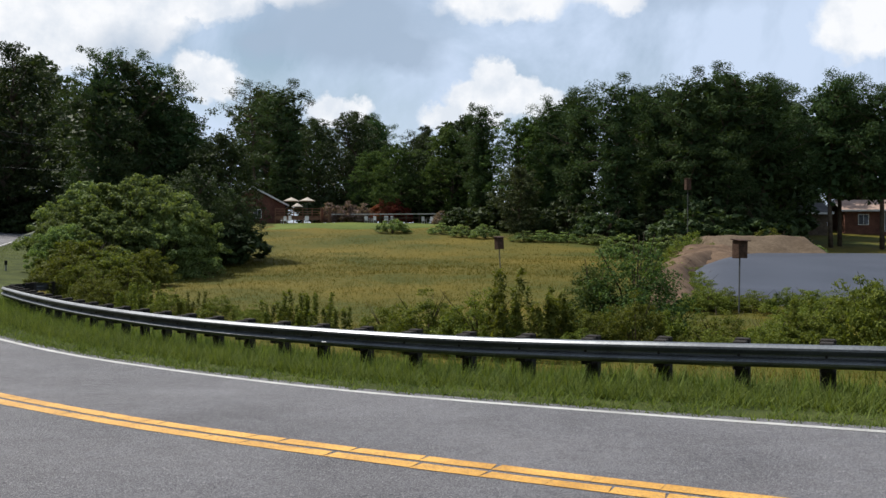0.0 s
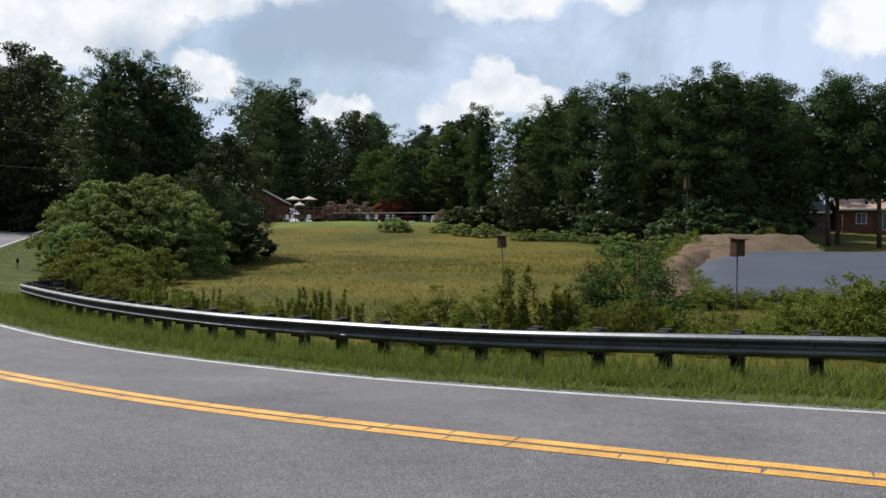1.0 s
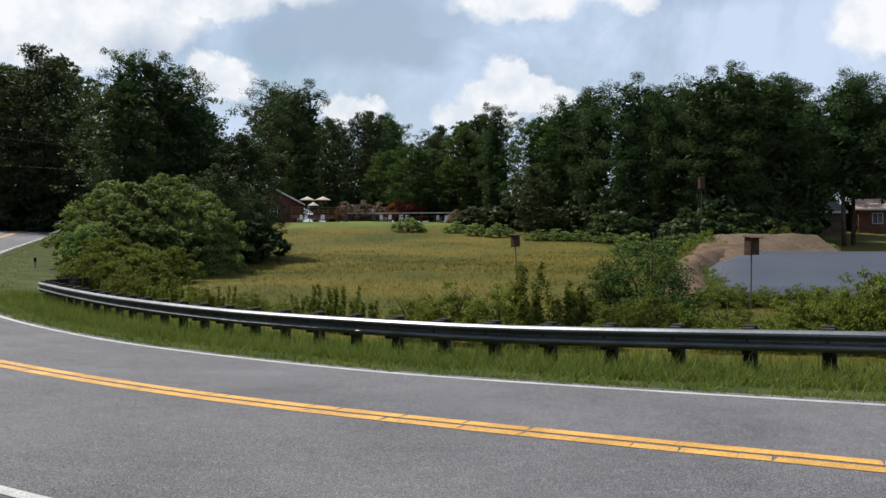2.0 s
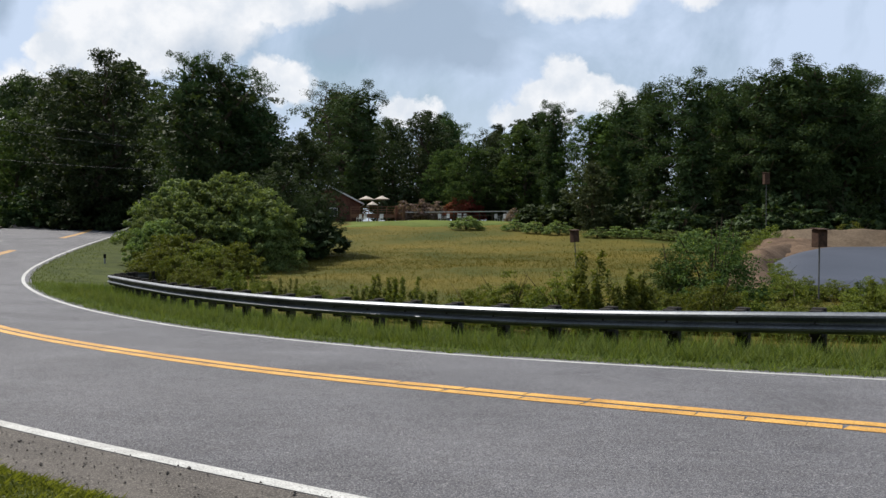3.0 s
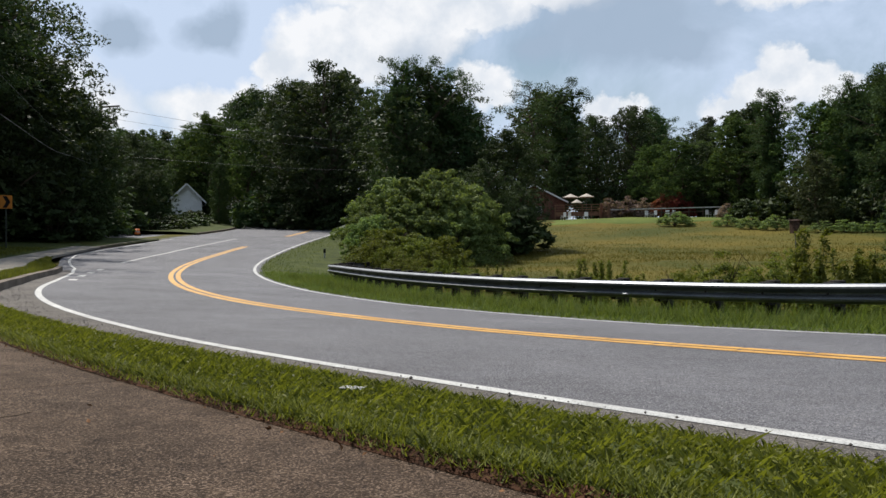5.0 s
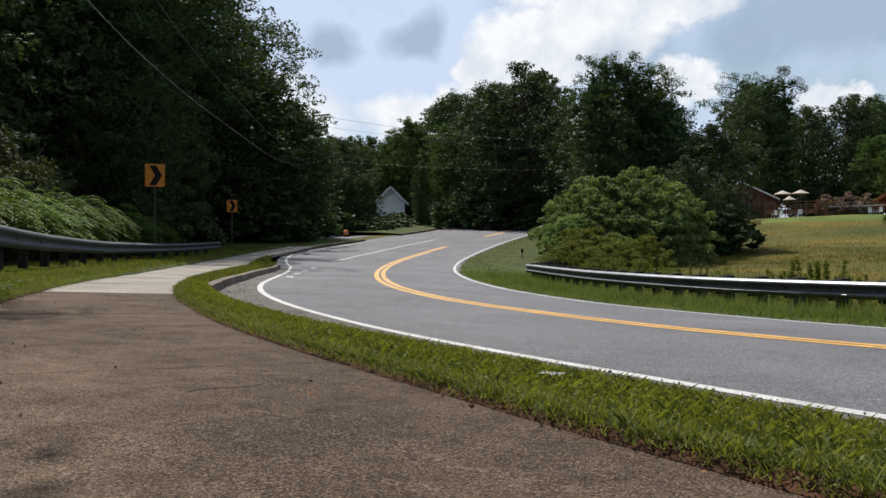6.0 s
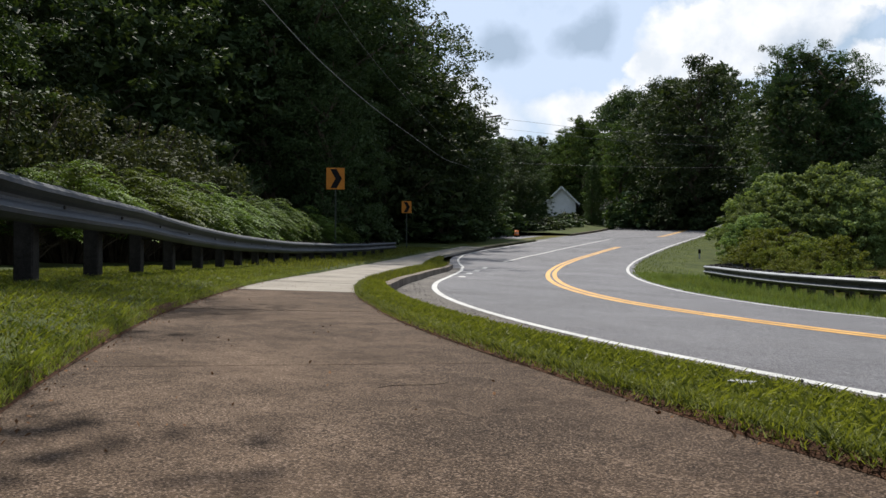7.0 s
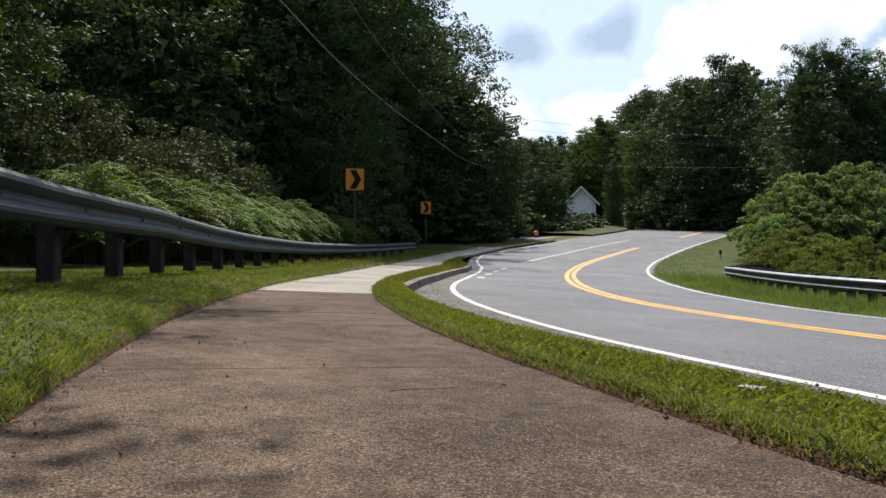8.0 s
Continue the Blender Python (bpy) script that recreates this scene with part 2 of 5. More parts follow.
f_z = eased(np.interp(fs, knots, RISE)) + np.maximum(fs - 100, 0) * 0.045
f_b = eased(np.interp(fs, knots, FALL))
f_h = radians(150.9866) + np.cumsum(np.where(fs <= 100, np.interp(fs, knots, CURVE), 0)) * STEP
f_x, f_y = 9.5721 + np.cumsum(np.cos(f_h)) * STEP, 2.1412 + np.cumsum(np.sin(f_h)) * STEP
bs = np.arange(S0, 0, STEP)
h0 = radians(150.9866)
RS = np.r_[bs, fs]
RX = np.r_[9.5721 + np.cos(h0) * bs, f_x]
RY = np.r_[2.1412 + np.sin(h0) * bs, f_y]
RH = np.r_[np.full(len(bs), h0), f_h]
RZ = np.r_[np.full(len(bs), f_z[0]) - bs * 0.008, f_z]
RB = np.r_[np.full(len(bs), f_b[0]), f_b]


def at(s, u, dz=0.0):
    """A place by its way along the road and its offset (positive: towards the meadow)."""
    x, y, h, z, b = (float(np.interp(s, RS, a)) for a in (RX, RY, RH, RZ, RB))
    return Vector((x + math.sin(h) * u, y - math.cos(h) * u, z - b * u + dz))


def heading(s):
    return float(np.interp(s, RS, RH))


def road_coords(x, y):
    """Way along the road and offset of many places."""
    x, y = np.asarray(x, float), np.asarray(y, float)
    s, u = np.empty_like(x), np.empty_like(x)
    for k in range(0, len(x), 4000):
        i = ((RX[None] - x[k:k + 4000, None]) ** 2 + (RY[None] - y[k:k + 4000, None]) ** 2).argmin(1)
        dx, dy = x[k:k + 4000] - RX[i], y[k:k + 4000] - RY[i]
        s[k:k + 4000] = RS[i] + dx * np.cos(RH[i]) + dy * np.sin(RH[i])
        u[k:k + 4000] = dx * np.sin(RH[i]) - dy * np.cos(RH[i])
    return s, u


def smooth01(v):
    v = np.clip(v, 0, 1)
    return v * v * (3 - 2 * v)


LEFT_EDGE = ([-60, 22, 37, 43, 47, 51, 62, 70, 130], [-4.1, -4.0, -3.72, -4.9, -5.9, -6.9, -7.0, -7.3, -7.3])
PATH_R = ([-60, 8.3, 9.5, 10.6, 12.2, 13.8, 15.4, 17, 19.6, 23.1, 27.5, 33.7, 40.8, 47.4, 60], [-5.08, -5.06, -5.02, -4.98, -4.90, -4.79, -4.72, -4.62, -4.44, -4.23, -4.19, -4.32, -5.30, -6.06, -7.5])
PATH_DZ = 0.15
PATH_L = ([-60, 8.3, 8.85, 9.6, 10.7, 12.3, 13.95, 15.6, 17.2, 19.8, 23.2, 27.5, 33.6, 40.8, 47.4, 60], [-6.86, -6.83, -6.81, -6.77, -6.68, -6.55, -6.36, -6.18, -6.02, -5.79, -5.52, -5.60, -6.02, -6.70, -7.45, -9.0])
FIELD_Z = ([0, 12, 20, 30, 42, 55, 70, 90, 105, 130, 200, 400, 900], [-0.8, -0.8, -0.85, -0.72, -0.32, 0.3, 1.2, 2.8, 4.2, 5.0, 7.0, 9, 9])


def ground_z(x, y):
    """Height of the earth at many places."""
    s, u = road_coords(x, y)
    zc, b = np.interp(s, RS, RZ), np.interp(s, RS, RB)
    left, pl, pr = np.interp(s, *LEFT_EDGE), np.interp(s, *PATH_L), np.interp(s, *PATH_R)
    z = zc - b * np.clip(u, -9, 4)
    # the earth lies lower under the built-up strip
    z = z - 0.16 * ((u > -8.6) & (u < 5.9) & (s < 58)) - 0.10 * ((u > -7.0) & (u < 3.0) & (s >= 58))
    # bank that carries the roadside rail
    z = z + ((0.17 + 0.16 * smooth01((22 - s) / 9)) * smooth01((-u - 7.0) / 1.6)) * (u < -6) * (s < 60)
    z = z + 0.5 * smooth01((-u - 13) / 25)
    # verge falls to the meadow
    z = z - 0.25 * smooth01((u - 3.2) / 2.2) * (u > 3.2)
    meadow = np.interp(y - 0.12 * np.abs(x), *FIELD_Z)
    w = smooth01((u - 6.5) / 12)
    z = np.where(u > 6.5, z * (1 - w) + meadow * w, z)
    far = smooth01((-u - 40) / 60) * (u < 0)
    z = z * (1 - far) + far * np.interp(y, *FIELD_Z)
    hump = np.sin(x * 0.31 + 1.3) * np.cos(y * 0.27) * 0.10 + np.sin(x * 0.9) * np.sin(y * 0.8 + 0.5) * 0.035
    return z + hump * smooth01((np.abs(u + 1) - 9) / 8)


def gz(x, y):
    return float(ground_z(np.array([x]), np.array([y]))[0])


def graded(lo, hi, step, far, grow=1.13):
    mid = list(np.arange(lo, hi, step))
    for sign in (-1, 1):
        d, v = step, (mid[0] if sign < 0 else mid[-1])
        while abs(v) < far:
            d = min(d * grow, 60)
            v += sign * d
            mid.insert(0, v) if sign < 0 else mid.append(v)
    return np.array(mid)


gx, gy = graded(-34, 16, 0.4, 1800), graded(-6, 34, 0.4, 1800)
XX, YY = np.meshgrid(gx, gy)
ZZ = ground_z(XX.ravel(), YY.ravel())
nx, ny = len(gx), len(gy)
quads = [(j * nx + i, j * nx + i + 1, (j + 1) * nx + i + 1, (j + 1) * nx + i) for j in range(ny - 1) for i in range(nx - 1)]
ground = put("ground", np.c_[XX.ravel(), YY.ravel(), ZZ], quads, M_GROUND, smooth=True)
tagged(ground, "green and straw-coloured grassy ground of verge and meadow", "ground", kind="structure")


def ribbon(name, mat, s0, s1, ua, ub, dz, step=0.5, depth=0.0, parent=None, label="", cross=1):
    """A strip along the road between two offsets (numbers, or tables over s)."""
    ss = np.arange(s0, s1 + step * 0.5, step)
    fa = lambda s, u: float(np.interp(s, *u)) if isinstance(u, tuple) else u
    verts, faces = [], []
    n = cross + 1
    for s in ss:
        for k in range(n):
            a, b = fa(s, ua), fa(s, ub)
            verts.append(at(s, a + (b - a) * k / cross, dz))
    for i in range(len(ss) - 1):
        for k in range(cross):
            faces.append((i * n + k, i * n + k + 1, (i + 1) * n + k + 1, (i + 1) * n + k))
    if depth:
        base = len(verts)
        verts += [v - Vector((0, 0, depth)) for v in verts]
        for i in range(len(ss) - 1):
            for k in (0, cross):
                q = (i * n + k, (i + 1) * n + k, base + (i + 1) * n + k, base + i * n + k)
                faces.append(q if k else q[::-1])
        for i in (0, len(ss) - 1):
            q = tuple(i * n + k for k in range(n)) + tuple(base + i * n + k for k in reversed(range(n)))
            faces.append(q if i else q[::-1])
    return put(name, verts, faces, mat, parent, label)


road = ribbon("road", M_ASPHALT, -60, 130, LEFT_EDGE, 3.25, 0.0, 0.8, depth=0.12, cross=4)
tagged(road, "grey two-lane asphalt road bending round the meadow", "road", kind="structure")
NEAR_LINE = ([-60, 8, 11, 15, 22, 25, 28.5, 32, 35, 39, 43, 46.2, 49.8, 54, 62, 68], [-3.37, -3.30, -3.27, -3.20, -3.12, -3.06, -2.96, -2.98, -3.10, -3.55, -4.5, -5.3, -6.15, -6.6, -6.75, -6.95])
shoulder = ribbon("shoulder", M_SHOULDER, -60, 37, -4.1, (NEAR_LINE[0], [v - 0.07 for v in NEAR_LINE[1]]), 0.004, 0.5)
tagged(shoulder, "gritty worn shoulder along the road's edge", "road", kind="structure")


def marking(name, mat, s0, s1, u, width, label):
    ua = (u[0], [v - width / 2 for v in u[1]]) if isinstance(u, tuple) else u - width / 2
    ub = (u[0], [v + width / 2 for v in u[1]]) if isinstance(u, tuple) else u + width / 2
    return tagged(ribbon(name, mat, s0, s1, ua, ub, 0.004, 0.4), label, "road marking", kind="structure")


marking("edge_line", M_WHITE, -60, 118, 2.97, 0.12, "white painted edge line beside the grass verge")


def cracked_line(u, width, s0, s1, seed):
    """Old paint, broken across by fine slanting cracks."""
    rng = np.random.default_rng(seed)
    verts, faces, s = [], [], s0
    while s < s1:
        e = min(s + rng.uniform(0.16, 0.5), s1)
        gap = 0.004 if rng.uniform() < 0.5 else 0.002
        k = rng.normal() * 0.02
        b = len(verts)
        for q, w in ((s, -1), (s + k, 1), (e - gap + rng.normal() * 0.012, 1), (e - gap, -1)):
            verts.append(at(q, u + w * width / 2 + rng.normal() * 0.004, 0.004))
        faces.append((b, b + 3, b + 2, b + 1))
        s = e
    return tagged(put("centre_line", verts, faces, M_YELLOW), "cracked yellow painted centre line, one of a pair", "road marking", kind="structure")


for k, u in enumerate((-0.085, 0.145)):
    marking("centre_line", M_YELLOW, -60, -2, u, 0.155, "yellow painted centre line, one of a pair")
    cracked_line(u, 0.165, -2, 22, 5 + k)
    marking("centre_line", M_YELLOW, 22, 61, u, 0.155, "yellow painted centre line, one of a pair")
    marking("centre_line", M_YELLOW, 74, 118, u, 0.155, "yellow painted centre line, one of a pair")
marking("edge_line", M_WHITE, -60, 68, NEAR_LINE, 0.105, "white painted edge line swinging into the turn lane")
marking("lane_line", M_WHITE, 44.7, 69.4, -2.75, 0.13, "white painted line of the turn lane")
for k in range(4):
    marking("lane_dash", M_WHITE, 29.2 + k * 2.9, 30.2 + k * 2.9, -2.62, 0.2, "short white painted dash at the turn lane's start")

def lifted(name, mat, s0, s1, offsets, lifts, label, category):
    """Turf or earth beside the road: a strip through several offsets, each lifted by its amount."""
    ss = np.arange(s0, s1 + 0.2, 0.4)
    verts, faces = [], []
    n = len(offsets)
    for s in ss:
        for k, u in enumerate(offsets):
            uu = float(np.interp(s, *u)) if isinstance(u, tuple) else u
            dz = float(np.interp(s, *lifts[k])) if isinstance(lifts[k], tuple) else lifts[k]
            w = noise.noise(Vector((s * 1.7, uu * 2.1, 3.0))) * (0.0 if k in (0, n - 1) else 0.03)
            verts.append(at(s, uu + w, dz + w * 0.5))
    for i in range(len(ss) - 1):
        for k in range(n - 1):
            faces.append((i * n + k, i * n + k + 1, (i + 1) * n + k + 1, (i + 1) * n + k))
    return tagged(put(name, verts, faces, mat, smooth=True), label, category, kind="structure")


def shifted(table, d):
    return (table[0], [v + d for v in table[1]])


KERB_U = ([19.4, 21, 25.9, 30, 34, 36.7], [-4.0, -3.84, -3.50, -3.44, -3.42, -3.62])
TURF_R = ([19.4, 21, 25.9, 30, 34, 36.7, 43, 47], [-4.17, -4.01, -3.67, -3.61, -3.59, -3.8, -5.2, -6.2])
BANK = ([-60, 5, 13, 16, 22, 30, 60], [0.36, 0.34, 0.30, 0.28, 0.22, 0.19, 0.19])
HALF_BANK = (BANK[0], [v * 0.35 + 0.15 for v in BANK[1]])
lifted("turf_strip", M_TURF, -40, 20, [shifted(PATH_R, -0.03), shifted(PATH_R, 0.05), shifted(PATH_R, 0.3), -4.3, -4.08, -3.92],
       [0.11, 0.18, 0.178, 0.145, 0.06, -0.02], "strip of mown turf between footpath and road", "turf")
lifted("turf_strip", M_TURF, 19.6, 46, [shifted(PATH_R, -0.03), shifted(PATH_R, 0.05), shifted(TURF_R, -0.16), TURF_R],
       [0.11, 0.18, 0.14, 0.13], "strip of mown turf behind the kerb", "turf")
lifted("turf_bank", M_TURF, -40, 57, [shifted(PATH_L, 0.03), shifted(PATH_L, -0.05), shifted(PATH_L, -0.35), shifted(PATH_L, -0.95), shifted(PATH_L, -2.6), shifted(PATH_L, -4.5)],
       [0.11, 0.215, HALF_BANK, BANK, BANK, BANK], "grassy bank between footpath and guardrail", "turf")
lifted("verge", M_TURF, -60, 118, [3.0, 3.2, 3.5, 4.2, 5.4, 6.6, 8.5], [-0.05, -0.015, 0.02, 0.0, -0.07, -0.10, -0.42], "grassy verge between road and guardrail", "verge")
for side, table in (("path_edge_soil", PATH_R), ("path_edge_soil", PATH_L)):
    k = 1 if table is PATH_R else -1
    lifted(side, M_SOIL, -10, 17, [shifted(table, -0.03 * k), shifted(table, -0.008 * k), shifted(table, 0.008 * k), shifted(table, 0.03 * k)][::k], ([0.153, 0.163, 0.174, 0.165] if k > 0 else [0.153, 0.17, 0.20, 0.208])[::k], "crumbling red clay edge of the turf", "soil")


def slab_run(name, mat, joints, dz, label):
    """A footpath of cast slabs with open joints."""
    root = tagged(new(name), label, "footpath", kind="structure")
    for a, b in zip(joints, joints[1:]):
        ribbon("slab", mat, a + 0.009, b - 0.009, PATH_L, PATH_R, dz + rnd0.uniform(-0.002, 0.002), (b - a - 0.018) / 8, depth=0.1, parent=root, cross=3)
    ribbon("bedding", M_SOIL, joints[0], joints[-1], shifted(PATH_L, 0.02), shifted(PATH_R, -0.02), dz - 0.012, 0.5, parent=root)
    return root


rnd0 = random.Random(3)
slab_run("walkway", M_PATH, [-31.45 + 3.19 * k for k in range(16)], PATH_DZ, "weathered pinkish concrete footpath with transverse joints")
slab_run("walkway_beyond", M_PATH_NEW, [16.4 + 2.6 * k for k in range(16)], PATH_DZ + 0.004, "paler newer concrete footpath running on beside the kerb")
kerb = ribbon("kerb", M_KERB, 19.4, 36.7, (KERB_U[0], [v - 0.16 for v in KERB_U[1]]), KERB_U, 0.15, 0.4, depth=0.3)
tagged(kerb, "stained concrete kerb beside the footpath", "kerb", kind="structure")


# ---------- guardrails ----------
def beam_mesh(pts, z_top, tall=1.0):
    """A two-wave rail along the plan points: its section swept, with thickness. pts: (Vector at the earth, outward normal)."""
    sec = [(0.0, 0.0), (0.035, -0.012), (0.075, -0.045), (0.080, -0.075), (0.045, -0.110), (0.012, -0.135), (0.008, -0.155), (0.012, -0.177),
           (0.045, -0.202), (0.080, -0.237), (0.075, -0.267), (0.035, -0.300), (0.0, -0.312)]
    verts, faces = [], []
    n = len(sec)
    for p, nrm in pts:
        for d, z in sec:
            verts.append(p + nrm * d + Vector((0, 0, z_top + z * tall)))
        for d, z in sec:
            verts.append(p + nrm * (d - 0.006) + Vector((0, 0, z_top + z * tall)))
    for i in range(len(pts) - 1):
        a, b = i * 2 * n, (i + 1) * 2 * n
        for k in range(n - 1):
            faces.append((a + k, b + k, b + k + 1, a + k + 1))
            faces.append((a + n + k, a + n + k + 1, b + n + k + 1, b + n + k))
        faces.append((a, a + n, b + n, b))
        faces.append((a + n - 1, b + n - 1, b + 2 * n - 1, a + 2 * n - 1))
    return verts, faces


def guardrail(line, spacing, z_top, side, label, panel=3.81, tall=1.0, mat=None):
    """line: plan places (x, y, z of the earth) in order; side: +1 if the beam faces the left hand of the line."""
    P = [Vector(p) for p in line]
    cum = [0.0]
    for a, b in zip(P, P[1:]):
        cum.append(cum[-1] + (b - a).length)

    def along(d):
        d = min(max(d, 0), cum[-1])
        v = Vector([float(np.interp(d, cum, [p[k] for p in P])) for k in range(3)])
        e, f = (Vector([float(np.interp(min(max(d + o, 0), cum[-1]), cum, [p[k] for p in P])) for k in range(3)]) for o in (-0.3, 0.3))
        t = (f - e)
        t.z = 0
        t.normalize()
        return v, Vector((-t.y, t.x, 0)) * side
    root = new("guardrail")
    root.location = P[0]
    tagged(root, label, "guardrail")
    inv = Matrix.Translation(-P[0])
    d, k = 0.0, 0
    while d < cum[-1] - 0.5:
        end = min(d + panel + 0.12, cum[-1])
        pts = []
        for q in np.linspace(d, end, 9):
            v, nrm = along(float(q))
            # each panel's end laps over the next one
            pts.append((v + nrm * (0.10 + 0.008 * (q - d) / panel), nrm))
        verts, faces = beam_mesh(pts, z_top, tall)
        put("beam", [inv @ v for v in verts], faces, mat or M_STEEL, root)
        d += panel
        k += 1
    d = 0.4
    post_me = block_me = bolt_me = None
    while d < cum[-1]:
        v, nrm = along(d)
        m = inv @ Matrix.Translation(v) @ Matrix.Rotation(math.atan2(nrm.y, nrm.x), 4, "Z")
        if post_me is None:
            o = boxed("post", M_POST, root, -0.17, 0, z_top * 0.5 - 0.18, 0.15, 0.17, z_top + 0.44, 0.012)
            post_me = o.data
            q = boxed("spacer_block", M_POST, root, 0.0, 0, z_top - 0.15, 0.185, 0.15, 0.34, 0.01)
            block_me = q.data
            w = boxed("bolt", M_POST, root, 0.118, 0, z_top - 0.156 * tall, 0.022, 0.03, 0.03, 0.006)
            bolt_me = w.data
        else:
            o, q, w = new("post", post_me), new("spacer_block", block_me), new("bolt", bolt_me)
            o.parent = q.parent = w.parent = root
        o.matrix_local = m
        q.matrix_local = m
        w.matrix_local = m
        d += spacing
    return root


far_line = []
for s in np.arange(-34, 35, 1.5):
    p = at(s, 5.42)
    far_line.append((p.x, p.y, float(at(s, 3.2).z) - 0.25 + float(np.interp(s, [0, 6, 12, 16], [0.07, 0.05, 0.0, 0.0]))))
for s, u in ((36.2, 5.5), (37.4, 5.9), (38.2, 6.6), (38.6, 7.6)):
    p = at(s, u)
    far_line.append((p.x, p.y, float(at(s, 3.2).z) - 0.3))
guardrail(far_line, 0.953, 0.72, 1, "galvanised steel guardrail on close-set dark posts, along the meadow", tall=0.88)
near_line = []
for s in np.arange(-14, 47, 1.5):
    u = float(np.interp(s, [-14, 5, 13, 16, 21, 28, 35, 40, 47], [-9.6, -8.3, -7.53, -7.22, -7.02, -7.3, -7.72, -8.0, -8.7]))
    p = at(s, u)
    near_line.append((p.x, p.y, float(np.interp(s, [-14, 5, 13, 16, 21, 28, 35, 40, 47], [0.4, 0.3, 0.22, 0.20, 0.05, -0.03, -0.02, 0.04, 0.2]))))
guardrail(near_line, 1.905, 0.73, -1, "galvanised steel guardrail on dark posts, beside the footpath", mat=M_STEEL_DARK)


# ---------- plants ----------
def leaf_cloud(rng, centres, radii, per, size, flat=0.6, stretch=1.0, tri=True):
    """Leaf quads (bent at the middle) scattered about the given centres: verts and faces as arrays."""
    C = np.repeat(np.asarray(centres, float), per, 0)
    R = np.repeat(np.asarray(radii, float), per)
    n = len(C)
    d = rng.normal(size=(n, 3))
    d /= np.linalg.norm(d, axis=1)[:, None]
    pos = C + d * (R * rng.uniform(0.25, 1.0, n) ** 0.6)[:, None] * np.array([1, 1, flat])
    nrm = d * 0.6 + rng.normal(size=(n, 3)) * 0.6 + np.array([0, 0, 0.5])
    nrm /= np.linalg.norm(nrm, axis=1)[:, None]
    a = np.cross(nrm, rng.normal(size=(n, 3)))
    a /= np.linalg.norm(a, axis=1)[:, None]
    b = np.cross(nrm, a)
    L = size * rng.uniform(0.6, 1.35, n)[:, None]
    W = L * rng.uniform(0.38, 0.62, n)[:, None] / stretch
    if tri:
        v = np.stack([pos - a * L * 0.5 - b * W * 0.35, pos - a * L * 0.2 + b * W * 0.75, pos + a * L * 0.6], 1)
        return v.reshape(-1, 3), np.arange(n * 3).reshape(n, 3)
    v = np.empty((n, 4, 3))
    v[:, 0] = pos - a * L * 0.5
    v[:, 1] = pos + b * W * 0.5 + nrm * L * 0.10
    v[:, 2] = pos + a * L * 0.5
    v[:, 3] = pos - b * W * 0.5 + nrm * L * 0.10
    f = np.arange(n * 4).reshape(n, 4)
    return v.reshape(-1, 3), f


def cloud_object(name, v, f, mat, parent=None, label=""):
    me = bpy.data.meshes.new(name)
    me.vertices.add(len(v))
    me.vertices.foreach_set("co", np.asarray(v, np.float32).ravel())
    k = f.shape[1]
    me.loops.add(f.size)
    me.loops.foreach_set("vertex_index", f.ravel().astype(np.int32))
    me.polygons.add(len(f))
    me.polygons.foreach_set("loop_start", np.arange(0, f.size, k, dtype=np.int32))
    me.update(calc_edges=True)
    me.materials.append(mat)
    ob = new(name, me)
    ob.parent = parent
    if label:
        tagged(ob, label)
    return ob


def trunk_part(root, pts, radii, limbs):
    verts, faces = [], []
    tube(verts, faces, pts, radii, 9)
    for q, r in limbs:
        tube(verts, faces, q, r, 6)
    return put("trunk", verts, faces, M_BARK, root, smooth=True)


